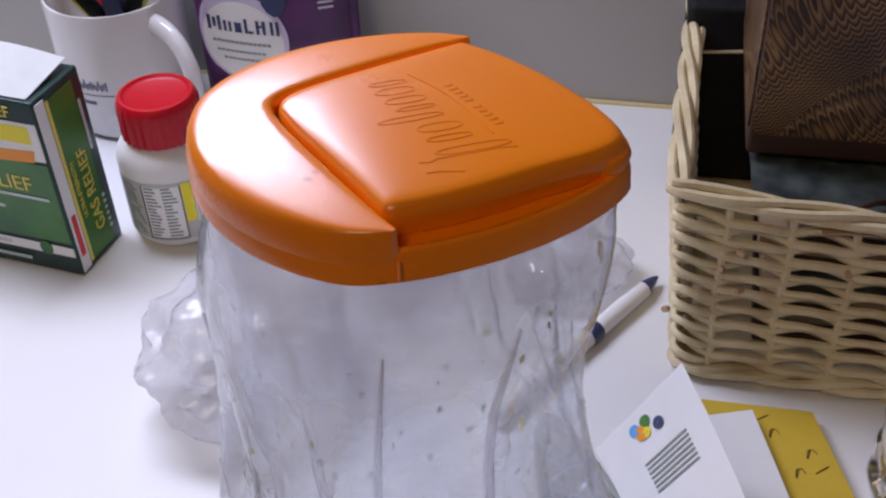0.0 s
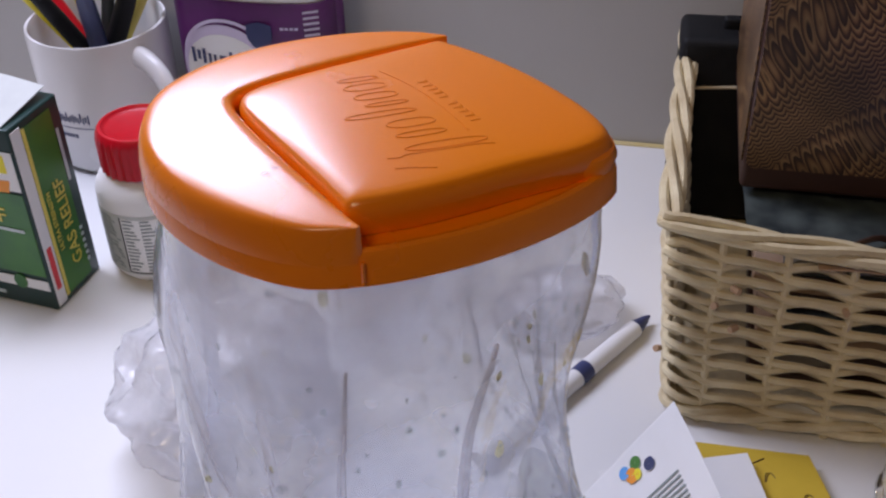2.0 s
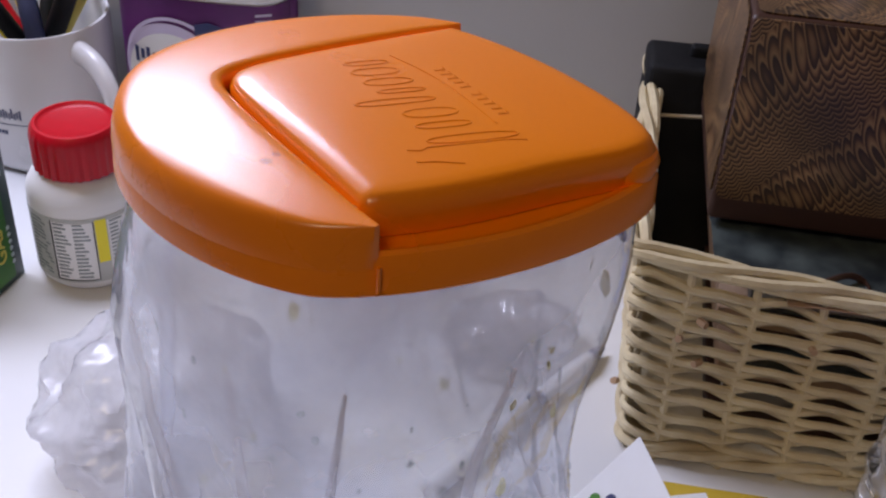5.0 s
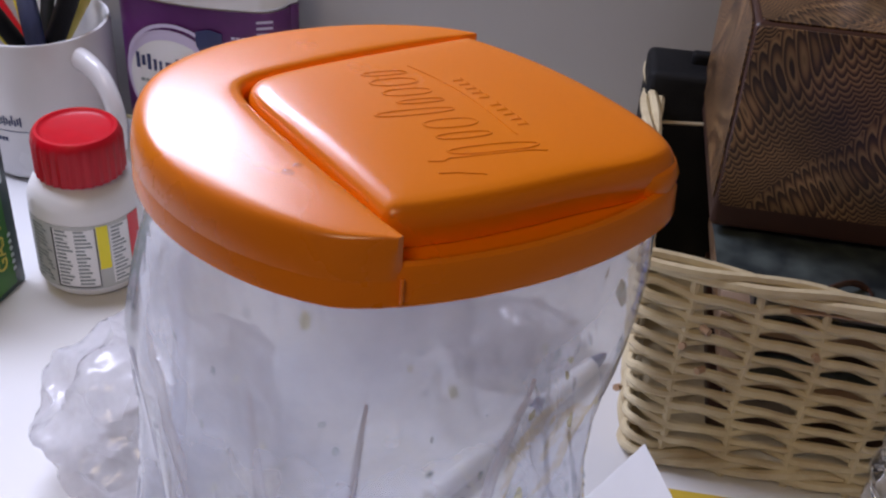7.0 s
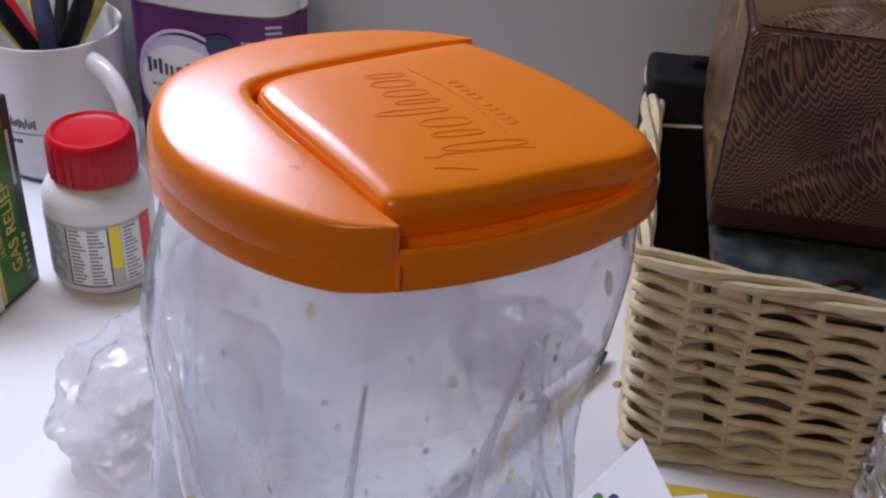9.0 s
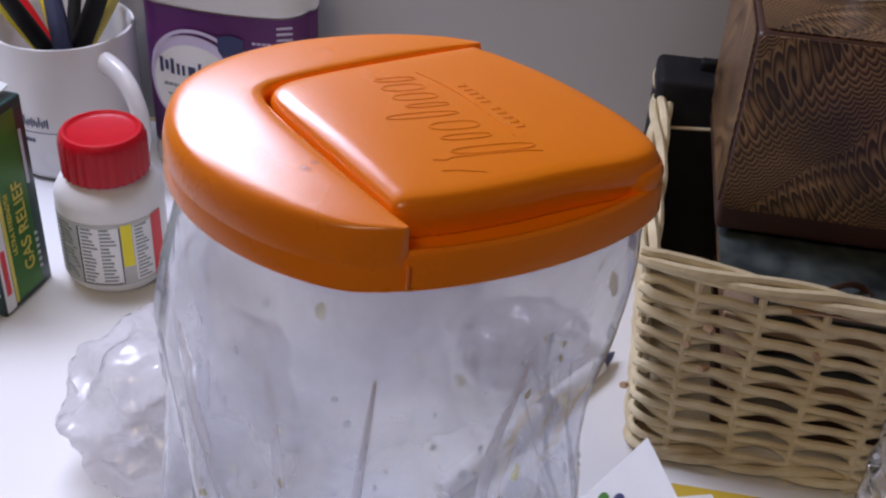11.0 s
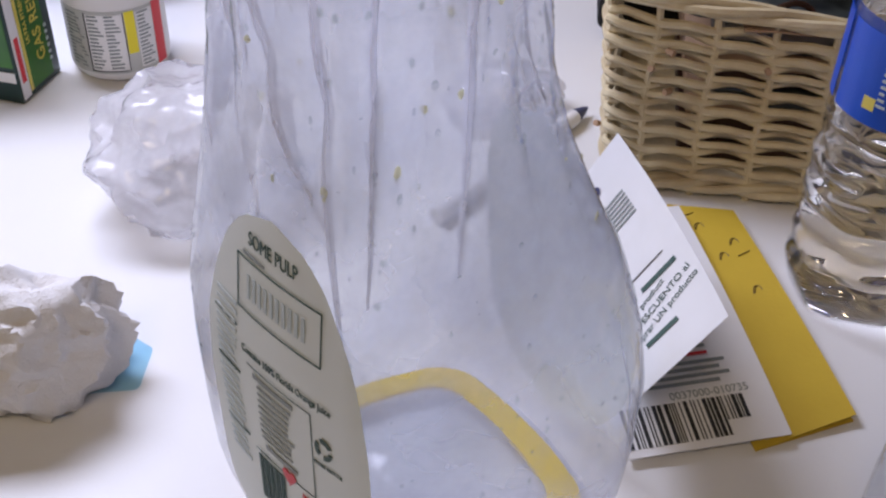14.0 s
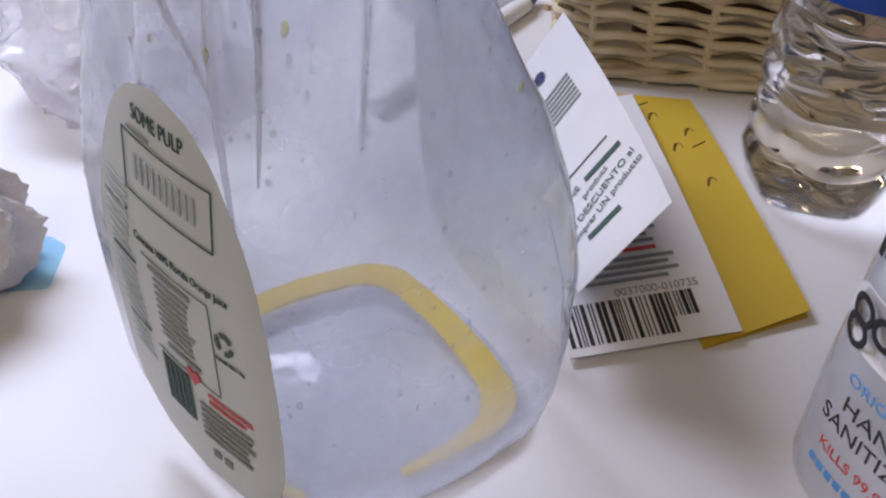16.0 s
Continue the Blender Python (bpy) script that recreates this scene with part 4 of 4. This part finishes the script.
for k in range(14):
    s = random.uniform(0, BW)
    p = Vector(round_basket(s if k > 4 else -random.uniform(0, BD), 0.0048, random.uniform(0.012, 0.09)))
    part("strand_end", sweep([p, p + Vector((random.uniform(-0.003, 0.003), -0.003, random.uniform(0, 0.002)))], 0.0016, 6), M["tan"], basket, "bare brown end")
BM = basket.matrix_world


def in_basket(x, y, z, rx=0, ry=0, rz=0):
    return BM @ pose(x, y, z, rx, ry, rz)


def sheet(w, d, amp, seed, thick=0.0006, nx=16, ny=12, freq=18.0):
    """A thin, slightly wavy sheet."""
    def zz(x, y):
        return amp * (noise.noise((x * freq, y * freq, seed)) + 0.4 * noise.noise((x * freq * 2.7, y * freq * 2.7, seed + 3)))
    lo = [[(w * (i / nx - 0.5), d * (j / ny - 0.5)) for i in range(nx + 1)] for j in range(ny + 1)]
    bm = bmesh.new()
    rows = []
    for s in (0, 1):
        rows.append([[bm.verts.new((x, y, zz(x, y) + s * thick)) for x, y in r] for r in lo])
    for s, g in enumerate(rows):
        for a, b in zip(g, g[1:]):
            for i in range(nx):
                bm.faces.new((a[i], a[i + 1], b[i + 1], b[i]))
    g0, g1 = rows
    edge = [(0, i) for i in range(nx)] + [(j, nx) for j in range(ny)] + [(ny, i) for i in range(nx, 0, -1)] + [(j, 0) for j in range(ny, 0, -1)]
    for (a, b), (c, d2) in zip(edge, edge[1:] + edge[:1]):
        bm.faces.new((g0[a][b], g0[c][d2], g1[c][d2], g1[a][b]))
    return bm


# papers that fill the basket; mostly dark colours put in the shade behind the weave
for k in range(9):
    mat = ("brown", "paper_grey", "brown", "tan", "paper_blue", "brown", "tan", "paper_blue", "paper_grey")[k]
    ob = part("folded_paper", rbox(0.245 - 0.01 * (k % 3), 0.150 - 0.006 * (k % 2), 0.0085, 0.001), M[mat])
    ob.matrix_world = in_basket(0.160 + 0.004 * math.sin(k * 2), 0.102, 0.006 + 0.0086 * k, 0, 0, 2 * math.sin(k * 5))
    tagged(ob, "worn stack of folded papers lying in the wicker basket", "paper", "papers in the basket")
for k, (x, y, z, w, d, rz, mat, lab) in enumerate([
        (0.150, 0.052, 0.0885, 0.24, 0.070, -2, "paper_blue", "crinkled blue-grey plastic envelope on the papers"), (0.140, 0.062, 0.0915, 0.23, 0.085, 3, "paper_blue", "dark crinkled plastic envelope on the papers"),
        (0.190, 0.022, 0.0865, 0.14, 0.030, -6, "white_card", "creased white paper near the basket rim"), (0.105, 0.024, 0.0865, 0.10, 0.024, 4, "tan", "torn tan paper scrap at the basket rim")]):
    ob = part("paper_sheet", sheet(w, d, 0.0038, k * 7.0, 0.0007, 28, 18, 26.0), M[mat])
    ob.matrix_world = in_basket(x, y, z, 0, 0, rz)
    tagged(ob, lab, "paper", "papers in the basket")
# brown curl of tape
ob = part("paper_curl", sweep([(0.012 * math.cos(a), 0.004 * math.sin(a * 2), 0.004 + 0.005 * math.sin(a) ** 2) for a in [0.3 * i for i in range(12)]], 0.0016, 6, flat=0.4), M["brown"])
ob.matrix_world = in_basket(0.075, 0.020, 0.0885)
tagged(ob, "small dark brown paper curl on the papers", "paper")

# tissue box
tb = thing("tissue_box", Matrix.Translation((0.1500, 0.4480, 0.0960)) @ pose(0, 0, 0, 0, 0, -13), "brown marbled cardboard tissue box standing on papers", "tissue box")
TW, TD, TH = 0.115, 0.115, 0.092
part("carton", rbox(TW, TD, TH, 0.0025), M["brown"], tb, m=Matrix.Translation((TW / 2, TD / 2, 0)))
part("front_panel", plate(rounded(rect(TW - 0.004, TH - 0.012, 0.001, 0.0115), 0.004, 5, 1), 0.0006), M["marbled"], tb, "marbled feather pattern", m=pose(0, -0.0002, 0, 90, 0, 0), smooth=False)
part("side_panel", plate(rounded(rect(TD - 0.004, TH - 0.012, -TD + 0.002, 0.0115), 0.004, 5, 1), 0.0006), M["marbled"], tb, m=pose(-0.0002, 0, 0, 90, 0, -90), smooth=False)
part("top_panel", plate(rounded(rect(TW - 0.006, TD - 0.006, 0.003, 0.003), 0.004, 5, 1), 0.0006), M["marbled"], tb, m=pose(0, 0, TH + 0.0002), smooth=False)
bm = sheet(0.05, 0.03, 0.006, 3.3, 0.0006, 14, 10, 60)
part("tissue", bm, M["tissue"], tb, "white tissue pulled through the slot", m=pose(0.065, 0.055, TH + 0.012, 60, 0, 8))

# black wallet with a rubber band
wl = thing("black_organizer", in_basket(-0.012, 0.148, 0.008, 0, 0, 3), "black leather organizer held by a tan rubber band", "organizer")
part("cover", rbox(0.066, 0.034, 0.108, 0.004), M["black_leather"], wl, m=Matrix.Translation((0.036, 0.022, 0)))
part("tab", rbox(0.012, 0.006, 0.010, 0.002), M["black_leather"], wl, m=Matrix.Translation((0.030, 0.022, 0.104)))
bb = [(*p, 0.083 + 0.004 * (p[0] / 0.06)) for p in rounded([(-0.0305, -0.0175), (0.0305, -0.0175), (0.0305, 0.0175), (-0.0305, 0.0175)], 0.0045, 4, 3)]
part("rubber_band", sweep(bb, 0.0009, 6, True), M["band"], wl, m=Matrix.Translation((0.036, 0.022, 0)))

# ---- water bottle ----
wb = thing("water_bottle", pose(0.2125, 0.3190, 0, 0, 0, -2) @ Matrix.Diagonal((1, 1, 1.04, 1)), "clear plastic water bottle with blue label, nearly full", "bottle")


def wob(a, z):
    if z < 0.012:
        return 0.0012 * math.cos(5 * a) * (1 if z > 0.002 else 0.4)
    if z < 0.092:
        return 0.0009 * math.cos(6 * a + z * 150)
    return 0


prof = [(0.018, 0.003), (0.024, 0.0005), (0.028, 0.003), (0.0305, 0.010), (0.0315, 0.016)]
for i in range(22):
    z = 0.018 + 0.0034 * i
    prof.append((0.0308 + 0.0011 * math.sin(z * 2 * math.pi / 0.0125), z))
prof += [(0.0305, 0.093), (0.0315, 0.095), (0.0315, 0.140), (0.0300, 0.146), (0.0310, 0.149), (0.0295, 0.158), (0.025, 0.170), (0.018, 0.181), (0.0135, 0.188), (0.0125, 0.192), (0.0125, 0.205)]
shell = part("shell", lathe(prof, 60, cap1=False, wob=wob), M["pet"], wb, "clear ribbed plastic")
water = part("water", lathe([(max(r - 0.0006, 0.001), z + 0.0005) for r, z in prof if z < 0.134] + [(0.0308, 0.134)], 60, wob=wob), M["water"], wb, "clear water")
wrapped("label", band_bm(-0.099, 0.096, 0.095, 0.130, 0.0003), M["blue_label"], wb, 0.0316)
random.seed(8)
lb = []
for i in range(9):
    x = -0.0785
    for k in range(4):
        w = random.uniform(0.002, 0.0038)
        lb.append((x, 0.1235 - 0.0025 * i, w, 0.0011))
        x += 0.0045
bars("label_print", lb, M["pale_ink"], wb, Matrix(), bend=lambda c: wrap(0.0316)(c + Vector((0, 0, 0.0005))))
wrapped("barcode_panel", band_bm(-0.058, -0.036, 0.0985, 0.120, 0.0005), M["white_card"], wb, 0.0316)
bars("barcode", [(-0.056, 0.1000 + 0.00125 * i, 0.017, 0.0006 + 0.0003 * (i % 3 == 0)) for i in range(15)], M["black_ink"], wb, Matrix(), bend=lambda c: wrap(0.0316)(c + Vector((0, 0, 0.0008))))
wrapped("label_flash", band_bm(-0.084, -0.079, 0.101, 0.106, 0.0005), M["gold"], wb, 0.0316)
water.visible_shadow = False

# ---- hand sanitizer ----
SAN_YAW = -68
sn = thing("hand_sanitizer", pose(0.1760, 0.160, 0, 0, 0, SAN_YAW), "clear flat hand sanitizer bottle with black and blue print", "bottle")


def san_ring(z, w, d):
    return [(w * math.copysign(abs(math.cos(t)) ** 0.75, math.cos(t)), d * math.copysign(abs(math.sin(t)) ** 0.85, math.sin(t)), z) for t in [2 * math.pi * i / 64 for i in range(64)]]


SP = [(0.0, 0.028, 0.016), (0.002, 0.031, 0.0185), (0.008, 0.0325, 0.0195), (0.045, 0.0325, 0.0195), (0.090, 0.0305, 0.019), (0.108, 0.028, 0.0185), (0.122, 0.022, 0.017), (0.130, 0.014, 0.013), (0.134, 0.0115, 0.0115), (0.145, 0.0115, 0.0115)]
part("shell", loft([san_ring(*p) for p in SP], cap1=False), M["pet"], sn)
gel = part("gel", loft([san_ring(z + 0.0006, w - 0.0008, d - 0.0008) for z, w, d in SP[:6]]), M["gel"], sn, "clear bluish gel")
gel.visible_shadow = False


def on_san(c):
    d = 0.0196 * max(1 - (abs(c.x) / 0.0326) ** 2.4, 0.05) ** 0.42
    return Vector((c.x, -d - 0.0003 - c.z, c.y))


def san_words(words, size, x, z, mat, squeeze=1.0, align="CENTER"):
    return bent(lettering("front_lettering", words, size, mat, sn, Matrix(), 0.0001, align, 0, squeeze), lambda c: on_san(Vector((c.x + x, c.y + z, c.z))))


san_words("ORIGINAL", 0.0058, 0.0, 0.056, M["light_blue"], 1.15)
san_words("HAND", 0.0085, 0.0, 0.0455, M["black_ink"], 1.1)
san_words("SANITIZER", 0.0085, 0.0, 0.0365, M["black_ink"], 1.0)
san_words("KILLS 99.99%", 0.0060, 0.0, 0.026, M["red_ink"], 1.0)
bars("front_print", [(-0.018 + 0.004 * i, 0.0175, 0.003, 0.003) for i in range(9)], M["light_blue"], sn, Matrix(), bend=on_san)
hb = plate(rounded([(-0.026, 0.068), (0.022, 0.068), (0.022, 0.088), (-0.026, 0.088)], 0.006, 6, 10), 0.0003)
for v in hb.verts:
    v.co = on_san(v.co)
part("brand_panel", hb, M["white_card"], sn, smooth=False)
hb = plate(rounded([(-0.010, 0.079), (0.024, 0.083), (0.024, 0.092), (-0.008, 0.090)], 0.003, 4, 10), 0.0002)
for v in hb.verts:
    v.co = on_san(v.co)
part("brand_swash", hb, M["light_blue"], sn, smooth=False)
brand = []
for cx, r in ((-0.0195, 0.0042), (-0.0195, 0.0043), (-0.0095, 0.0042)):
    zc = 0.080 if len(brand) != 1 else 0.0725
    ringp = [(cx + r * math.cos(a), zc + r * math.sin(a)) for a in [2 * math.pi * i / 20 for i in range(20)]]
    tube = sweep([(x, z, 0.0006) for x, z in ringp], 0.0011, 6, True)
    for v in tube.verts:
        v.co = on_san(Vector((v.co.x, v.co.y, 0.0004 + 0.2 * v.co.z)))
    brand.append(part("brand_mark", tube, M["black_ink"], sn))
bars("brand_strokes", [(-0.0045, 0.076, 0.0022, 0.009), (-0.0025, 0.0825, 0.003, 0.0022), (0.003, 0.076, 0.0022, 0.009), (0.0065, 0.076, 0.0022, 0.009), (0.010, 0.076, 0.0022, 0.009)], M["black_ink"], sn, Matrix(), bend=lambda c: on_san(c + Vector((0, 0, 0.0005))))
bars("arrow_mark", [(-0.0235, 0.098, 0.0022, 0.012), (-0.0205, 0.099, 0.001, 0.009)], M["black_ink"], sn, Matrix(), bend=on_san)

# ---- papers beside the jug ----


def quad_sheet(a, b, c, d, bow=0.0, n=14, thick=0.00025):
    """A thin sheet spanned by four corners (a to b near edge, d to c far edge), bowed along its length. Returns bmesh and a map from u, v."""
    a, b, c, d = map(Vector, (a, b, c, d))
    nrm = (b - a).cross(d - a).normalized()

    def at(u, v, off=0.0):
        p = (a * (1 - u) + b * u) * (1 - v) + (d * (1 - u) + c * u) * v
        return p + nrm * (bow * 4 * v * (1 - v) + off)
    bm = bmesh.new()
    g = [[[bm.verts.new(at(i / n, j / n, s * thick)) for i in range(n + 1)] for j in range(n + 1)] for s in (-1, 0)]
    for s in (0, 1):
        for j in range(n):
            for i in range(n):
                bm.faces.new((g[s][j][i], g[s][j][i + 1], g[s][j + 1][i + 1], g[s][j + 1][i]))
    edge = [(0, i) for i in range(n)] + [(j, n) for j in range(n)] + [(n, i) for i in range(n, 0, -1)] + [(j, 0) for j in range(n, 0, -1)]
    for (p, q), (r, s2) in zip(edge, edge[1:] + edge[:1]):
        bm.faces.new((g[0][p][q], g[0][r][s2], g[1][r][s2], g[1][p][q]))
    return bm, at


def sheet_text(ob, at, words, size, u, v, mat, lu, lv, turn=0.0, squeeze=1.0):
    """Words on a sheet; lu and lv are its edge lengths; the line starts at u, v and runs turned by degrees from the u edge."""
    t = lettering("wording", words, size, mat, ob, Matrix(), 0.00005, "LEFT", 0, squeeze)
    ca, sa = math.cos(radians(turn)), math.sin(radians(turn))
    return bent(t, lambda c: at(u + (c.x * ca - c.y * sa) / lu, v + (c.x * sa + c.y * ca) / lv, 0.0003 + c.z))


def sheet_bars(ob, at, rows, mat, name="print"):
    if name == "barcode" and len(rows) > 1:
        return [sheet_bars(ob, at, [row], mat, name) for row in rows][0]
    bm = bmesh.new()
    for u, v, du, dv in rows:
        loft([[at(u + x * du, v + y * dv, o) for x, y in ((0, 0), (1, 0), (1, 1), (0, 1))] for o in (0.0002, 0.0004)], bm=bm)
    return part(name, bm, mat, ob, smooth=False)


# yellow envelope
bm, at = quad_sheet((0.140, 0.230, 0.001), (0.1835, 0.242, 0.0045), (0.174, 0.373, 0.0065), (0.126, 0.385, 0.0055), 0.002)
yel = tagged(part("yellow_envelope", bm, M["yellow_paper"]), "folded yellow paper envelope with pencilled notes, lying flat", "envelope")
bm, at2 = quad_sheet((0.140, 0.230, 0.0005), (0.1835, 0.242, 0.0008), (0.174, 0.373, 0.0010), (0.126, 0.385, 0.0008), 0.0)
part("lower_sheet", bm, M["yellow_paper"], yel)
for u, v in ((0.75, 0.55), (0.80, 0.80), (0.55, 0.88), (0.62, 0.72)):
    part("pencil_mark", sweep([at(u + 0.05 * math.cos(a), v + 0.02 * math.sin(1.6 * a), 0.0002) for a in [0.45 * i for i in range(12)]], 0.0002, 4), M["brown"], yel)
for u, v in ((0.82, 0.72), (0.5, 0.93)):
    part("pencil_mark", sweep([at(u - 0.06, v, 0.0002), at(u + 0.08, v + 0.03, 0.0002)], 0.0003, 4), M["brown"], yel)

# lower coupon, flat with a barcode
bm, at = quad_sheet((0.090, 0.227, 0.0035), (0.1545, 0.2335, 0.0052), (0.146, 0.371, 0.0120), (0.082, 0.367, 0.0090), 0.003)
cp = tagged(part("coupon", bm, M["white_card"]), "white printed coupon with barcode lying on the envelope", "coupon")
random.seed(9)
x, code = 0.03, []
while x < 0.80:
    w = random.choice((0.008, 0.008, 0.016, 0.024))
    code.append((x, 0.025 if x < 0.64 else 0.075, w, 0.13 if x < 0.64 else 0.08))
    x += w + random.choice((0.008, 0.012, 0.02))
sheet_bars(cp, at, code, M["black_ink"], "barcode")
sheet_text(cp, at, "0037000-010735", 0.0045, 0.36, 0.165, M["grey_ink"], 0.061, 0.124)
sheet_bars(cp, at, [(0.10, 0.21 + 0.024 * i, 0.70 - 0.1 * random.random(), 0.011) for i in range(4)] + [(0.12, 0.34 + 0.024 * i, 0.64 - 0.1 * random.random(), 0.011) for i in range(4)] + [(0.2, 0.50 + 0.024 * i, 0.5, 0.011) for i in range(5)], M["grey_ink"])
sheet_bars(cp, at, [(0.30, 0.312, 0.40, 0.012)], M["red_ink"])

# upper coupon, leaning on the jug
bm, at = quad_sheet((0.0905, 0.231, 0.032), (0.1125, 0.2225, 0.078), (0.103, 0.343, 0.0720), (0.076, 0.362, 0.0005), -0.003)
cu2 = tagged(part("coupon", bm, M["white_card"]), "white printed coupon leaning against the plastic jug", "coupon")
LU, LV = 0.046, 0.120
sheet_text(cu2, at, "DE DESCUENTO al", 0.0046, 0.16, 0.215, M["dark_ink"], LU, LV, 12, 0.95)
sheet_text(cu2, at, "comprar UN producto", 0.0046, 0.14, 0.165, M["dark_ink"], LU, LV, 12, 0.9)
sheet_bars(cu2, at, [(0.30, 0.135, 0.34, 0.02)], M["dark_ink"])
sheet_text(cu2, at, "ONE", 0.0042, 0.26, 0.33, M["dark_ink"], LU, LV, 12, 0.95)
sheet_bars(cu2, at, [(0.50, 0.345, 0.36, 0.02)], M["dark_ink"])
sheet_text(cu2, at, "product", 0.0042, 0.42, 0.29, M["dark_ink"], LU, LV, 12, 0.95)
sheet_bars(cu2, at, [(0.30, 0.42, 0.50, 0.004)], M["black_ink"], "rule")
part("ink_scrawl", sweep([at(0.30 + 0.035 * i / 3, 0.47 + 0.025 * (i % 2), 0.0003) for i in range(7)], 0.0004, 4), M["blue_ink"], cu2)
sheet_bars(cu2, at, [(0.35, 0.66 + 0.02 * i, 0.45, 0.008) for i in range(7)], M["grey_ink"])
for mat, u, v, r in (("orange_ink", 0.45, 0.90, 0.06), ("box_green", 0.52, 0.93, 0.05), ("light_blue", 0.40, 0.93, 0.05), ("yellow_ink", 0.49, 0.89, 0.045), ("navy", 0.62, 0.885, 0.05)):
    bm = loft([[at(u + f * r * math.cos(a), v + f * r * 0.5 * math.sin(a), 0.0005) for a in [2 * math.pi * i / 16 for i in range(16)]] for f in (0.05, 1.0)], cap0=False, cap1=False)
    part("logo_mark", bm, M[mat], cu2, smooth=False)

# ---- pen on the counter ----
pd = Vector((-0.70, -0.715, 0)).normalized()
pen = thing("ballpoint_pen", Matrix(), "white ballpoint pen with dark blue ends on the counter", "pen")
tip = Vector((0.123, 0.472, 0.0048))
part("nose", sweep([tip, tip + pd * 0.004, tip + pd * 0.013], [0.0007, 0.0022, 0.0044], 12), M["navy"], pen, "dark blue nose cone")
part("barrel", sweep([tip + pd * 0.013, tip + pd * 0.052], 0.0046, 14), M["white_plastic"], pen)
part("ring", sweep([tip + pd * 0.052, tip + pd * 0.060], 0.0049, 14), M["navy"], pen, "dark blue ring")
part("barrel", sweep([tip + pd * 0.060, tip + pd * 0.130], 0.0046, 14), M["white_plastic"], pen)


# ---- crumpled bag and tissue ----
def crumple(name, mat, m, sx, sy, sz, seed, fold, label, category, sub=5):
    bm = bmesh.new()
    bmesh.ops.create_icosphere(bm, subdivisions=sub, radius=1)
    for v in bm.verts:
        d = v.co.normalized()
        k = 1.0
        for f, a in ((1.3, 0.34), (2.8, 0.17), (6.0, 0.055), (13.0, 0.02)):
            k += fold * a * (1 - 2.6 * abs(noise.noise((d.x * f + seed, d.y * f, d.z * f))))
        v.co = Vector((d.x * sx * k, d.y * sy * k, max(d.z * sz * k + sz * 0.8, 0.0)))
    ob = part(name, bm, mat)
    for p in ob.data.polygons:
        p.use_smooth = True
    ob.matrix_world = m
    return tagged(ob, label, category)


crumple("plastic_bag", M["bag"], pose(-0.079, 0.412, 0, 0, 0, 33), 0.043, 0.037, 0.033, 2.0, 0.55, "crumpled clear plastic bag lying on the counter", "bag")
crumple("plastic_bag", M["bag"], pose(0.078, 0.476, 0, 0, 0, 10), 0.028, 0.020, 0.014, 6.0, 0.6, "small crumpled clear plastic bag behind the jug", "bag", 4)
crumple("tissue_wad", M["tissue"], pose(-0.137, 0.285, 0, 0, 0, 20), 0.033, 0.021, 0.026, 9.0, 0.7, "crumpled white paper tissue on the counter", "tissue")

# scrap of blue film beside the tissue
M["blue_film"] = clear_plastic("blue_film", (0.80, 0.94, 1.0), 0.12, (0.6, 0.85, 0.98), 50, 0.3, 0.7, 0.04, 0.1, 0.2, 60, 1.3)
ob = part("plastic_scrap", plate(rounded([(-0.016, -0.012), (0.006, -0.016), (0.014, 0.006), (0.008, 0.014), (-0.014, 0.012)], 0.003, 4, 3), 0.0003), M["blue_film"], smooth=False)
ob.matrix_world = pose(-0.104, 0.294, 0.0002, 0, 0, 12)
tagged(ob, "small scrap of clear light blue plastic film under the tissue", "scrap")
